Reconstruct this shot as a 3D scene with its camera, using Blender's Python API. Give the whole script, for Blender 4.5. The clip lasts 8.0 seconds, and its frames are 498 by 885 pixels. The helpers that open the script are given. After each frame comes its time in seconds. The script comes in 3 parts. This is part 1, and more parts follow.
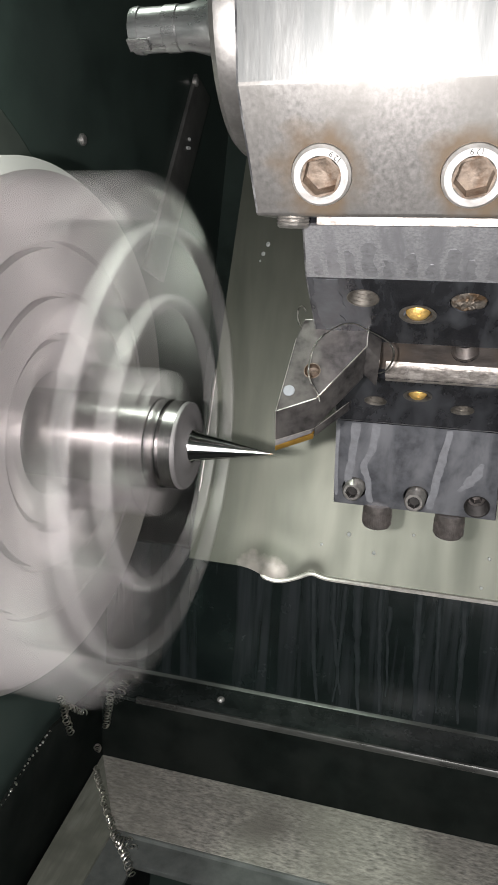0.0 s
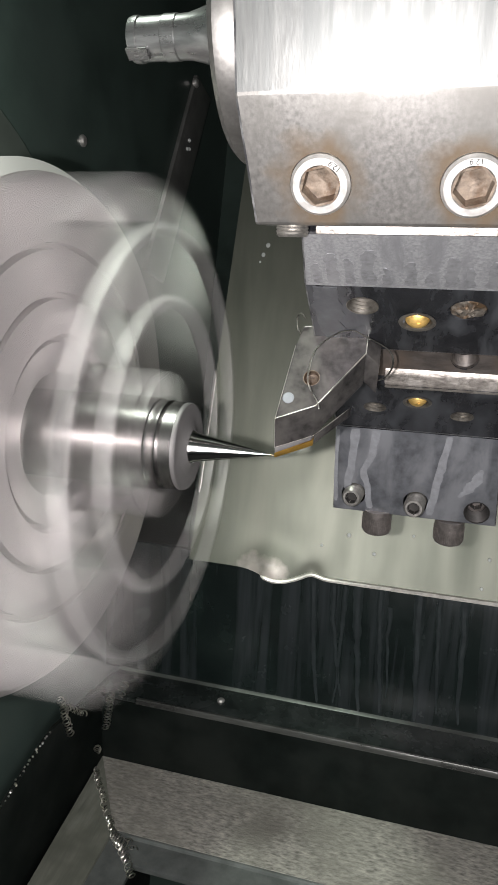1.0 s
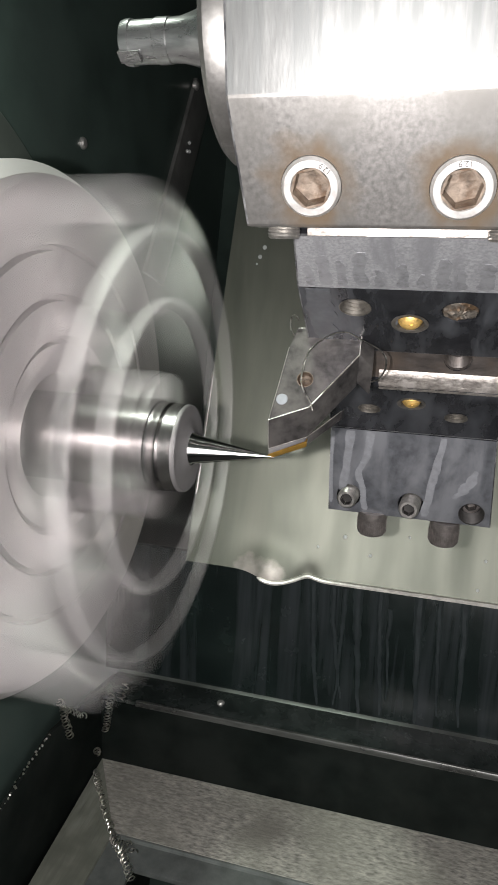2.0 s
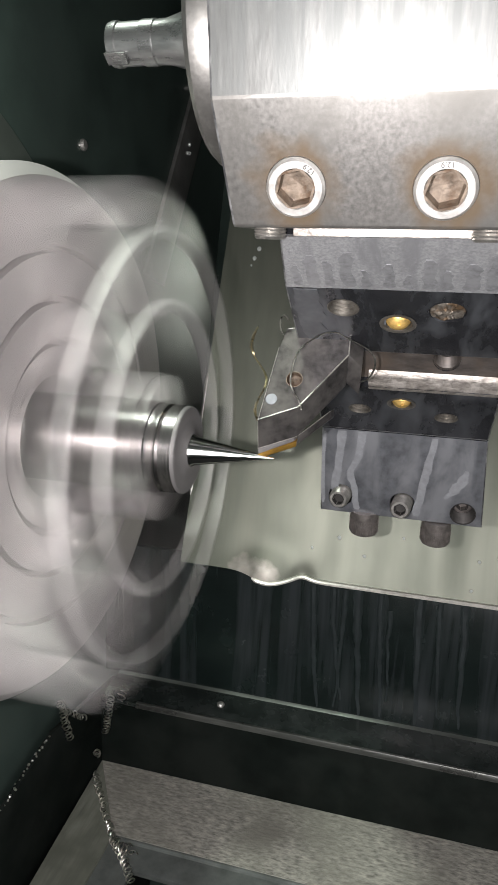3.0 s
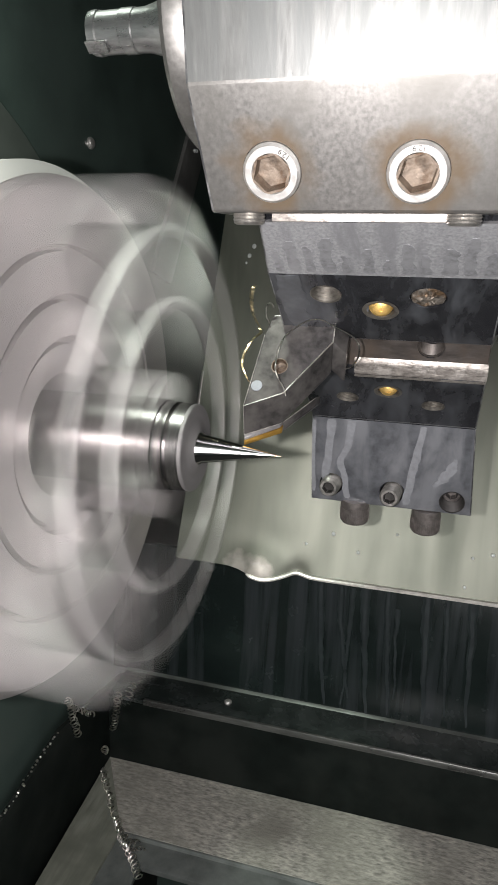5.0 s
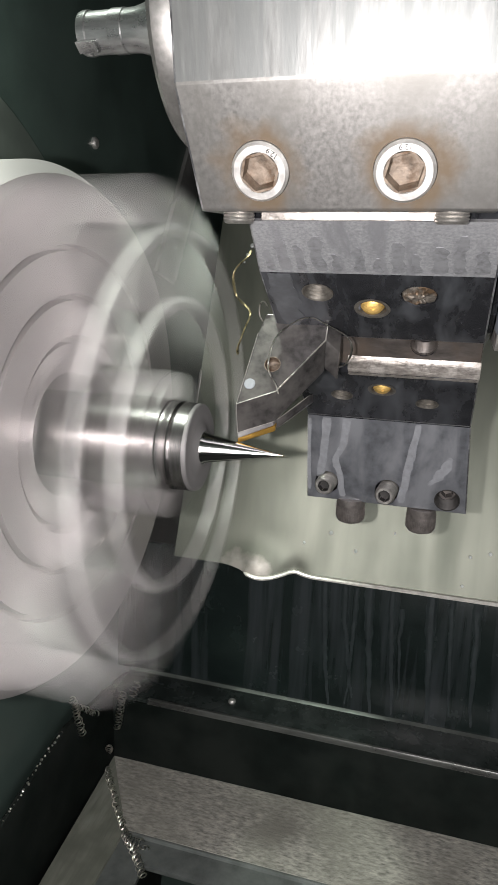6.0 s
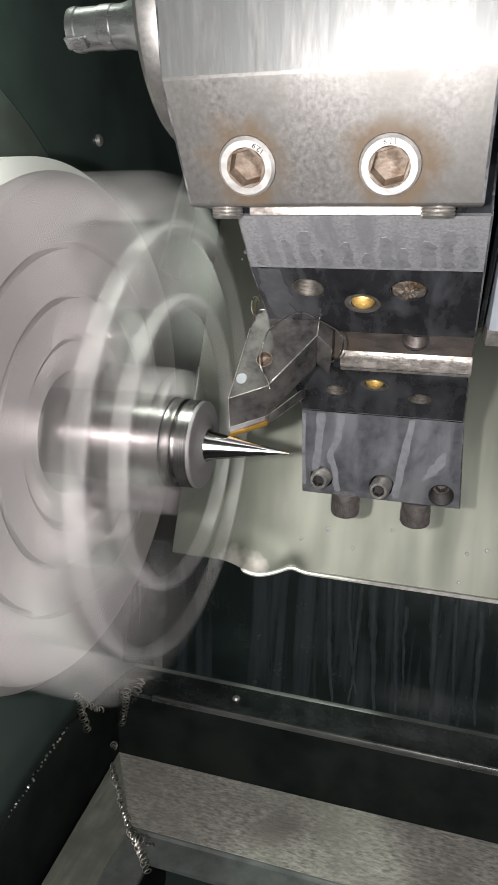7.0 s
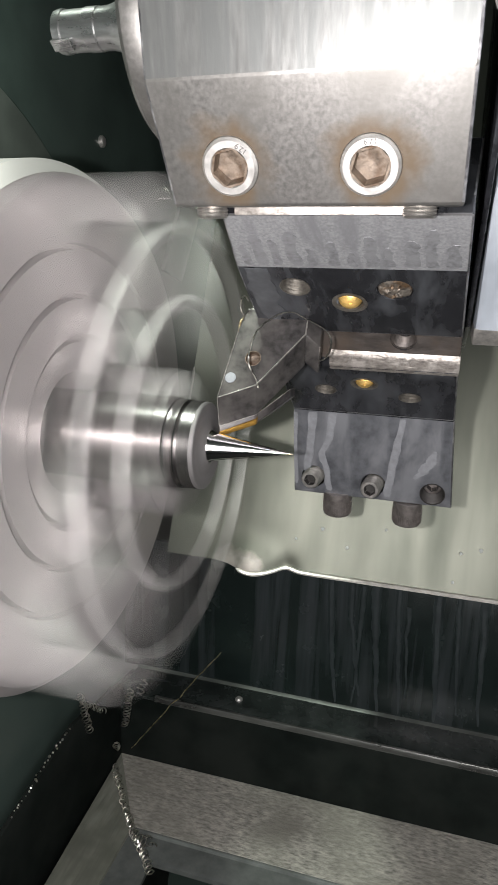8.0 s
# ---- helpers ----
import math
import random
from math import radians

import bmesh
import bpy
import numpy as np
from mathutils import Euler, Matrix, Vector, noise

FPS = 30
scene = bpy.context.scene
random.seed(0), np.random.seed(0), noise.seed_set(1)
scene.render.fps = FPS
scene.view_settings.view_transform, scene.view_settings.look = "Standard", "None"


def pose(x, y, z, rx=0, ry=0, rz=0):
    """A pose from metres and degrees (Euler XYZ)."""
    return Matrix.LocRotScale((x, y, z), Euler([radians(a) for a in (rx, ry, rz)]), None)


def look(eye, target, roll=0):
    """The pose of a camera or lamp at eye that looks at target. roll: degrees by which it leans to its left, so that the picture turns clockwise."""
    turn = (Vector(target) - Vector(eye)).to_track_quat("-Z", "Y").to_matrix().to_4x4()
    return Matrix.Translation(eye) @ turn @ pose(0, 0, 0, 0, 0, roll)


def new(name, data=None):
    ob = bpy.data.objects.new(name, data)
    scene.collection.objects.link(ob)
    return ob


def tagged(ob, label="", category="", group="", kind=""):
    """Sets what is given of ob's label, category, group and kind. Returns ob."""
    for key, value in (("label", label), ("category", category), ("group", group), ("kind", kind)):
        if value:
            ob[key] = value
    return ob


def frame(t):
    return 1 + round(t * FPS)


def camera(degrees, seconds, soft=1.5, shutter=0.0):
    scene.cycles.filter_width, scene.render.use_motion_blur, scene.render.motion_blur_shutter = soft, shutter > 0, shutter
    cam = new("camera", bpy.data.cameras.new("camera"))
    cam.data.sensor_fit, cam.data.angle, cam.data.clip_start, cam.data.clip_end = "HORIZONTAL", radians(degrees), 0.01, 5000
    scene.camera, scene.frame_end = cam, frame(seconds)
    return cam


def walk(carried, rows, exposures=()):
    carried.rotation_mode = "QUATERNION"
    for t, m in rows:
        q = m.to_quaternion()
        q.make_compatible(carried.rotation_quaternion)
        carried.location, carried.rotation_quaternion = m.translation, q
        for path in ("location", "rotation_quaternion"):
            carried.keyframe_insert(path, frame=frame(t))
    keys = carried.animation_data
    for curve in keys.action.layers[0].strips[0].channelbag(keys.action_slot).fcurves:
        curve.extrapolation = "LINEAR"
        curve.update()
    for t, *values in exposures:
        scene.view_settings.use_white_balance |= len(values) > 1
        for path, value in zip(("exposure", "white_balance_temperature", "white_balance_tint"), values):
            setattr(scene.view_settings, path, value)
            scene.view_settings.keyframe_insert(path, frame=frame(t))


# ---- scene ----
# A chuck lathe: the spindle axis is x, the bed slants; "bed space" is the machine's own frame,
# with its origin on the spindle axis, in millimetres, turned by the bed's slant into the world.
SLANT, HEIGHT = -15.0, 1.05
BED = Matrix.Translation((0, 0, HEIGHT)) @ pose(0, 0, 0, SLANT, 0, 0)
AXIS_Z = -1.1

# ---- camera ----
cam = camera(42.0, 8.0, soft=1.5, shutter=1.34)
EYE = BED @ pose(0, -0.280, 0.003, 90.0, -5.533, 14.009)
# seconds, turn to its left, tilt upwards (degrees)
AIM = [(0.0, 0.0, 0.0),
       (0.5, 0.0, 0.075),
       (1.0, 0.0, 0.08),
       (1.5, 0.0, 0.154),
       (3.0, 0.0, 0.384),
       (3.5, 0.304, 0.384),
       (4.0, 0.304, 0.304),
       (4.5, 0.458, 0.229),
       (6.0, 0.991, 0.154),
       (6.5, 1.221, 0.075),
       (7.0, 1.37, -0.075),
       (7.5, 1.599, 0.075),
       (8.0, 1.599, 0.0)]
walk(cam, [(t, EYE @ pose(0, 0, 0, up, left, 0)) for t, left, up in AIM])

# ---- world and light ----
world = bpy.data.worlds.new("world")
scene.world = world
world.use_nodes = True
world.node_tree.nodes["Background"].inputs["Color"].default_value = (0.75, 0.85, 0.9, 1)
world.node_tree.nodes["Background"].inputs["Strength"].default_value = 0.12
scene.view_settings.exposure = 0.18


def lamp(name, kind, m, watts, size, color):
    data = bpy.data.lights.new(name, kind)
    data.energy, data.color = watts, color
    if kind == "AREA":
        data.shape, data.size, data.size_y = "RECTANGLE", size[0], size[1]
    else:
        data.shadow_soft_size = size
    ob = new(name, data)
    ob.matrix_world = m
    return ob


# the lamp of the filming phone, beside its lens
torch = lamp("torch_lamp", "POINT", BED @ pose(-0.032, -0.285, -0.001), 3.6, 0.004, (1.0, 0.945, 0.945))
# an added, unseen spot high over the chuck that brightens its top
chuck_spot = lamp("work_light", "SPOT", BED @ look((-0.20, -0.20, 0.545), (-0.215, -0.05, 0.09)), 15.0, 0.03, (0.90, 1.0, 0.89))
chuck_spot.data.spot_size, chuck_spot.data.spot_blend = radians(46), 0.7
# added fill behind the phone, standing in for room light on the lower machine
fill_lamp = lamp("door_light", "AREA", BED @ look((0.06, -0.405, -0.11), (-0.02, 0.2, -0.15)), 2.2, (0.50, 0.30), (1.0, 0.965, 0.975))

# ---- materials ----


def material(name, color, rough=0.5, metal=0.0, vary=0.25, scale=60.0, bump=0.15, stretch=(1, 1, 1), second=None, amount=0.5, sharp=0.1, second_scale=12.0, second_rough=None, second_stretch=(1, 1, 1), coat=0.0, gloss=0.5, wiggle=0.0):
    """Grain and a blotchy second tone, in the object's own space."""
    mat = bpy.data.materials.new(name)
    mat.use_nodes = True
    nt = mat.node_tree
    bsdf = nt.nodes["Principled BSDF"]
    coords = nt.nodes.new("ShaderNodeTexCoord")

    def noise_tex(sc, st, detail=5.0, wig=0.0):
        mp = nt.nodes.new("ShaderNodeMapping")
        mp.inputs["Scale"].default_value = st
        nt.links.new(coords.outputs["Object"], mp.inputs["Vector"])
        tex = nt.nodes.new("ShaderNodeTexNoise")
        tex.inputs["Scale"].default_value = sc
        tex.inputs["Detail"].default_value = detail
        tex.inputs["Roughness"].default_value = 0.6
        tex.inputs["Distortion"].default_value = wig
        nt.links.new(mp.outputs["Vector"], tex.inputs["Vector"])
        return tex.outputs["Fac"]

    grain = noise_tex(scale, stretch)
    ramp = nt.nodes.new("ShaderNodeMapRange")
    ramp.inputs["From Min"].default_value, ramp.inputs["From Max"].default_value = 0.3, 0.7
    ramp.inputs["To Min"].default_value, ramp.inputs["To Max"].default_value = 1 - vary, 1 + vary
    nt.links.new(grain, ramp.inputs["Value"])
    mul = nt.nodes.new("ShaderNodeVectorMath")
    mul.operation = "SCALE"
    mul.inputs[0].default_value = color
    nt.links.new(ramp.outputs["Result"], mul.inputs["Scale"])
    out = mul.outputs["Vector"]
    rr = nt.nodes.new("ShaderNodeMapRange")
    rr.inputs["To Min"].default_value, rr.inputs["To Max"].default_value = max(rough * 0.75, 0.02), min(rough * 1.3, 1)
    nt.links.new(grain, rr.inputs["Value"])
    rout = rr.outputs["Result"]
    if second:
        blot = noise_tex(second_scale, second_stretch, 4.0, wiggle)
        edge = nt.nodes.new("ShaderNodeMapRange")
        edge.interpolation_type = "SMOOTHSTEP"
        mid = 0.72 - 0.44 * amount
        edge.inputs["From Min"].default_value, edge.inputs["From Max"].default_value = mid - sharp, mid + sharp
        nt.links.new(blot, edge.inputs["Value"])
        mix = nt.nodes.new("ShaderNodeMix")
        mix.data_type = "RGBA"
        nt.links.new(edge.outputs["Result"], mix.inputs[0])
        nt.links.new(out, mix.inputs[6])
        mix.inputs[7].default_value = (*second, 1)
        out = mix.outputs[2]
        if second_rough is not None:
            mr = nt.nodes.new("ShaderNodeMix")
            nt.links.new(edge.outputs["Result"], mr.inputs[0])
            nt.links.new(rout, mr.inputs[2])
            mr.inputs[3].default_value = second_rough
            rout = mr.outputs[0]
    nt.links.new(out, bsdf.inputs["Base Color"])
    nt.links.new(rout, bsdf.inputs["Roughness"])
    bsdf.inputs["Metallic"].default_value = metal
    bsdf.inputs["Specular IOR Level"].default_value = gloss
    bsdf.inputs["Coat Weight"].default_value = coat
    bsdf.inputs["Coat Roughness"].default_value = 0.08
    if bump:
        bp = nt.nodes.new("ShaderNodeBump")
        bp.inputs["Strength"].default_value = bump
        bp.inputs["Distance"].default_value = 0.0004
        nt.links.new(grain, bp.inputs["Height"])
        nt.links.new(bp.outputs["Normal"], bsdf.inputs["Normal"])
    return mat


# stained and paler than the block's black: its lit front, put into the colour
CGREY = material("lit_stained_block_face", (0.125, 0.131, 0.143), 0.31, 0.45, 0.25, 200, 0.12, second=(0.20, 0.207, 0.22), amount=0.45, sharp=0.14, second_scale=40, second_rough=0.5, second_stretch=(1.4, 0.8, 0.6), wiggle=0.4)
DIRTYRING = material("dirty_ring_steel", (0.22, 0.205, 0.18), 0.42, 0.8, 0.4, 300, 0.4)
SOCKET = material("dark_socket", (0.05, 0.047, 0.045), 0.5, 0.6, 0.3, 200, 0.2)
DARKBOLT = material("dark_knurled_bolt", (0.27, 0.245, 0.23), 0.38, 0.75, 0.3, 250, 0.2)
RECESS = material("rusty_recess_steel", (0.075, 0.066, 0.06), 0.42, 0.5, 0.4, 200, 0.4, (0.6, 1.5, 1.5), (0.09, 0.07, 0.055), 0.4, 0.12, 50)
RAIL = material("worn_rail_steel", (0.36, 0.33, 0.30), 0.40, 0.75, 0.45, 420, 0.9, (0.7, 1.4, 1.4), (0.62, 0.58, 0.54), 0.35, 0.1, 160)
TURRET = material("worn_turret_steel", (0.215, 0.210, 0.200), 0.38, 0.5, 0.18, 700, 0.07, (1, 1, 1), (0.150, 0.146, 0.136), 0.45, 0.2, 34, second_rough=0.44, second_stretch=(1.4, 0.8, 0.8), wiggle=0.5)
WIPED = material("wiped_turret_steel", (0.165, 0.168, 0.163), 0.30, 0.5, 0.14, 340, 0.12, (1.6, 0.35, 0.35), (0.115, 0.12, 0.117), 0.5, 0.12, 120, second_rough=0.40, second_stretch=(1.7, 0.14, 0.14), wiggle=0.2)

def rust_or_gleam_round(mat, spots, inner, outer, color):
    """Blends a colour in round each spot (bed millimetres): rust, or a painted gleam."""
    nt = mat.node_tree
    bsdf = nt.nodes["Principled BSDF"]
    coords = nt.nodes.new("ShaderNodeTexCoord")
    rough = nt.nodes.new("ShaderNodeTexNoise")
    rough.inputs["Scale"].default_value, rough.inputs["Detail"].default_value = 110, 6
    nt.links.new(coords.outputs["Object"], rough.inputs["Vector"])
    near = None
    for s in spots:
        d = nt.nodes.new("ShaderNodeVectorMath")
        d.operation = "DISTANCE"
        nt.links.new(coords.outputs["Object"], d.inputs[0])
        d.inputs[1].default_value = [c * 0.001 for c in s]
        out = d.outputs["Value"]
        if near is not None:
            low = nt.nodes.new("ShaderNodeMath")
            low.operation = "MINIMUM"
            nt.links.new(near, low.inputs[0])
            nt.links.new(out, low.inputs[1])
            out = low.outputs[0]
        near = out
    push = nt.nodes.new("ShaderNodeMath")
    push.operation = "MULTIPLY_ADD"
    nt.links.new(rough.outputs["Fac"], push.inputs[0])
    push.inputs[1].default_value = 0.017
    nt.links.new(near, push.inputs[2])
    fall = nt.nodes.new("ShaderNodeMapRange")
    fall.inputs["From Min"].default_value, fall.inputs["From Max"].default_value = inner * 0.001, outer * 0.001
    fall.inputs["To Min"].default_value, fall.inputs["To Max"].default_value = 0.85, 0.0
    nt.links.new(push.outputs[0], fall.inputs["Value"])
    mix = nt.nodes.new("ShaderNodeMix")
    mix.data_type = "RGBA"
    old = bsdf.inputs["Base Color"].links[0].from_socket
    nt.links.new(fall.outputs["Result"], mix.inputs[0])
    nt.links.new(old, mix.inputs[6])
    mix.inputs[7].default_value = (*color, 1)
    nt.links.new(mix.outputs[2], bsdf.inputs["Base Color"])
    dull = nt.nodes.new("ShaderNodeMapRange")
    dull.inputs["To Min"].default_value, dull.inputs["To Max"].default_value = 0.8, 0.35
    nt.links.new(fall.outputs["Result"], dull.inputs["Value"])
    nt.links.new(dull.outputs["Result"], bsdf.inputs["Metallic"])


SLEEVE = material("worn_sleeve_steel", (0.33, 0.335, 0.33), 0.28, 0.9, 0.3, 160, 0.25, (0.4, 2, 2))
BOLT_SPOTS = [(-33.4, -86.2, 86.95), (10.0, -85.9, 86.55)]
rust_or_gleam_round(TURRET, BOLT_SPOTS, 18.5, 25.5, (0.115, 0.080, 0.046))

WORNEDGE = material("worn_block_edge", (0.30, 0.30, 0.305), 0.34, 0.7, 0.5, 220, 0.3, (0.5, 1, 1), (0.09, 0.09, 0.095), 0.4, 0.1, 70)
BOLT = material("bright_bolt_steel", (0.74, 0.72, 0.69), 0.42, 0.85, 0.14, 300, 0.2)
RUST = material("rusty_socket", (0.20, 0.16, 0.125), 0.5, 0.5, 0.5, 320, 0.7, second=(0.10, 0.06, 0.035), amount=0.35, second_scale=150)
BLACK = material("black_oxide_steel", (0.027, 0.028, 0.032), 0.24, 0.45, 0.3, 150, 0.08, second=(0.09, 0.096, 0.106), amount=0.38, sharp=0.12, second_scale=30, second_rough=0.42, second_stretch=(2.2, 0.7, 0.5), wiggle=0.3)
# the lit upper strip of the block in a lighter grey, with stains
GREYBLOCK = material("lit_stained_steel", (0.34, 0.345, 0.355), 0.42, 0.45, 0.25, 900, 0.4, second=(0.25, 0.255, 0.265), amount=0.30, sharp=0.12, second_scale=40, second_stretch=(3.4, 0.7, 0.5), wiggle=0.3)
THREAD = material("thread_steel", (0.50, 0.48, 0.45), 0.36, 0.9, 0.3, 300, 0.25)
BRASS = material("brass_plug", (0.80, 0.53, 0.17), 0.46, 0.7, 0.35, 260, 0.5, (0.5, 2, 2))
PLUGDIRT = material("clogged_chips", (0.19, 0.17, 0.145), 0.42, 0.6, 0.6, 500, 1.0, second=(0.13, 0.085, 0.05), amount=0.42, sharp=0.1, second_scale=180)
HOLDER = material("dark_holder_steel", (0.07, 0.066, 0.065), 0.33, 0.65, 0.55, 300, 0.35, second=(0.16, 0.15, 0.142), amount=0.42, sharp=0.12, second_scale=45)
EDGE = material("worn_or_gleaming_edge", (0.72, 0.69, 0.65), 0.36, 0.9, 0.3, 300, 0.3)
FILM = material("dried_coolant_film", (0.20, 0.207, 0.22), 0.5, 0.1, 0.14, 300, 0.1)
DRIP = material("wet_drip_steel", (0.245, 0.25, 0.26), 0.36, 0.45, 0.35, 500, 0.35, second=(0.30, 0.305, 0.315), amount=0.45, sharp=0.2, second_scale=150)
GREYFILM = material("broad_coolant_film", (0.10, 0.105, 0.113), 0.4, 0.3, 0.3, 200, 0.15, second=(0.06, 0.063, 0.069), amount=0.4, sharp=0.2, second_scale=60)
DARKFILM = material("dried_coolant_streak", (0.0205, 0.027, 0.0285), 0.4, 0.0, 0.3, 120, 0.1)
WASH = material("thin_coolant_wash", (0.0145, 0.0205, 0.0205), 0.30, 0.0, 0.3, 90, 0.05, (1.5, 0.3, 0.3))
FAINTFILM = material("faint_coolant_streak", (0.15, 0.16, 0.175), 0.4, 0.2, 0.25, 120, 0.1)
INSERT = material("gold_carbide", (0.46, 0.27, 0.06), 0.35, 0.8, 0.2, 300, 0.1)
CARBIDE = material("grey_shim_carbide", (0.34, 0.33, 0.33), 0.4, 0.7, 0.2, 300, 0.1)
PAINTDOT = material("pale_paint_dot", (0.22, 0.235, 0.25), 0.5, 0.0, 0.15, 200, 0.1)
CHUCK = material("machined_chuck_steel", (0.54, 0.51, 0.505), 0.42, 0.75, 0.14, 120, 0.1)
# jaw steel painted darker, for the shade in and behind the spinning jaws
JAWSIDE = material("shaded_jaw_steel", (0.19, 0.18, 0.178), 0.45, 0.7, 0.2, 120, 0.1)
RING = material("worn_jaw_step", (0.50, 0.487, 0.477), 0.55, 0.6, 0.2, 120, 0.1)
JAW = material("jaw_steel", (0.50, 0.485, 0.48), 0.42, 0.8, 0.15, 120, 0.1)
WORKEND = material("sawn_bar_end", (0.24, 0.232, 0.23), 0.55, 0.7, 0.3, 300, 0.6)
WORK = material("turned_workpiece", (0.38, 0.365, 0.36), 0.25, 1.0, 0.10, 900, 0.15, (4, 0.2, 0.2))
CONE = material("polished_cone", (0.64, 0.63, 0.62), 0.13, 1.0, 0.05, 900, 0.05, (5, 0.1, 0.1))
TIP = material("heat_tinted_tip", (0.62, 0.50, 0.38), 0.16, 1.0, 0.1, 500, 0.05)
SHEET = material("grey_green_way_cover", (0.145, 0.156, 0.127), 0.50, 0.5, 0.08, 30, 0.06, second=(0.205, 0.212, 0.175), amount=0.45, sharp=0.22, second_scale=11, second_rough=0.44, second_stretch=(2.0, 1, 0.35), wiggle=0.3)
# the pale patch paints the dent's highlight into the sheet's colour
rust_or_gleam_round(SHEET, [(-97, 216, -98), (-110, 216, -94)], 13, 23, (0.50, 0.46, 0.42))
LIP = material("bare_bent_edge", (0.85, 0.82, 0.76), 0.35, 0.45, 0.2, 120, 0.2)
ENAMEL = material("dark_green_enamel", (0.044, 0.064, 0.056), 0.32, 0.0, 0.3, 30, 0.05, second=(0.056, 0.078, 0.068), amount=0.4, sharp=0.2, second_scale=8)
STREAKED = material("coolant_streaked_enamel", (0.0085, 0.0135, 0.0125), 0.25, 0.0, 0.3, 40, 0.03, second=(0.028, 0.034, 0.036), amount=0.33, sharp=0.12, second_scale=46, second_stretch=(1.6, 0.06, 0.08), wiggle=0.35)
LEDGE = material("wet_ledge_steel", (0.022, 0.028, 0.026), 0.26, 0.2, 0.4, 60, 0.05, second=(0.045, 0.052, 0.05), amount=0.35, second_scale=20)
TRAY = material("brushed_tray_steel", (0.47, 0.455, 0.405), 0.48, 0.4, 0.55, 300, 0.9, (0.6, 1.6, 1.6), (0.31, 0.30, 0.26), 0.4, 0.2, 20)
RIM = material("dull_tray_rim", (0.16, 0.175, 0.165), 0.45, 0.4, 0.25, 80, 0.2)
TRIMGREY = material("dull_grey_trim", (0.20, 0.20, 0.19), 0.4, 0.4, 0.25, 60, 0.06)
COVERGREEN = material("dull_green_cover", (0.068, 0.078, 0.07), 0.35, 0.1, 0.25, 60, 0.06)
LEDGESEAM = material("worn_seam", (0.12, 0.13, 0.12), 0.35, 0.5, 0.4, 90, 0.2, (0.3, 1, 1))
EDGEWET = material("worn_ledge_edge", (0.22, 0.225, 0.21), 0.28, 0.8, 0.4, 90, 0.2, (0.3, 1, 1))
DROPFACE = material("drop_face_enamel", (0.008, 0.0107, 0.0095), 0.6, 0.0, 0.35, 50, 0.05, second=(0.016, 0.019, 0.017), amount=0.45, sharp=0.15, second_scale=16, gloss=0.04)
TRAYSIDE = material("tray_side_steel", (0.27, 0.28, 0.235), 0.5, 0.4, 0.3, 120, 0.3, (2, 0.25, 0.6), (0.17, 0.18, 0.145), 0.4, 0.15, 14)
PLATEBLUE = material("wet_bluish_plate", (0.55, 0.60, 0.66), 0.3, 0.4, 0.2, 40, 0.05, (2, 0.5, 0.5), (0.30, 0.34, 0.38), 0.35, 0.15, 14)
# near-black colour carries the shade down in the chip opening
PIT = material("pit_darkness", (0.006, 0.007, 0.006), 0.6, 0.0, 0.3, 40, 0.1)
CHIP = material("bright_chip", (0.62, 0.60, 0.55), 0.28, 1.0, 0.2, 300, 0.1)
GOLDCHIP = material("straw_chip", (0.66, 0.56, 0.32), 0.28, 1.0, 0.2, 300, 0.1)
WET = material("droplet", (0.55, 0.58, 0.56), 0.08, 0.0, 0.05, 100, 0.0, gloss=1.0)

# ---- building helpers; all lengths in millimetres of bed space ----
MM = 0.001


def part(name, bm, mat, parent=None, label="", smooth=True, sharp=32):
    me = bpy.data.meshes.new(name)
    bmesh.ops.recalc_face_normals(bm, faces=bm.faces)
    for v in bm.verts:
        v.co *= MM
    bm.to_mesh(me)
    bm.free()
    me.materials.append(mat)
    if smooth:
        for p in me.polygons:
            p.use_smooth = True
        me.set_sharp_from_angle(angle=radians(sharp))
    ob = new(name, me)
    if parent:
        ob.parent = parent
    else:
        ob.matrix_world = BED
    if label:
        ob["label"] = label
    return ob


def thing(name, label, category, group="", kind=""):
    ob = new(name)
    ob.empty_display_size = 0.01
    ob.matrix_world = BED
    return tagged(ob, label, category, group, kind)


def bevelled(bm, width, segments=2, angle=8):
    if width:
        edges = [e for e in bm.edges if len(e.link_faces) == 2 and e.calc_face_angle(0) > radians(angle)]
        bmesh.ops.bevel(bm, geom=edges, offset=width, segments=segments, affect="EDGES", profile=0.6, clamp_overlap=True)
    return bm


def prism(profile, x0, x1, bevel=0.6, slant=None, slant1=None):
    """A (y, z) outline drawn out along x; slant and slant1 give each outline point its own shift of the two ends."""
    bm = bmesh.new()
    slant = slant or [0] * len(profile)
    a = [bm.verts.new((x0 + s, y, z)) for (y, z), s in zip(profile, slant)]
    b = [bm.verts.new((x1 + s, y, z)) for (y, z), s in zip(profile, slant1 or [0] * len(profile))]
    n = len(profile)
    bm.faces.new(a)
    bm.faces.new(b)
    for i in range(n):
        bm.faces.new((a[i], a[(i + 1) % n], b[(i + 1) % n], b[i]))
    bmesh.ops.recalc_face_normals(bm, faces=bm.faces)
    return bevelled(bm, bevel)


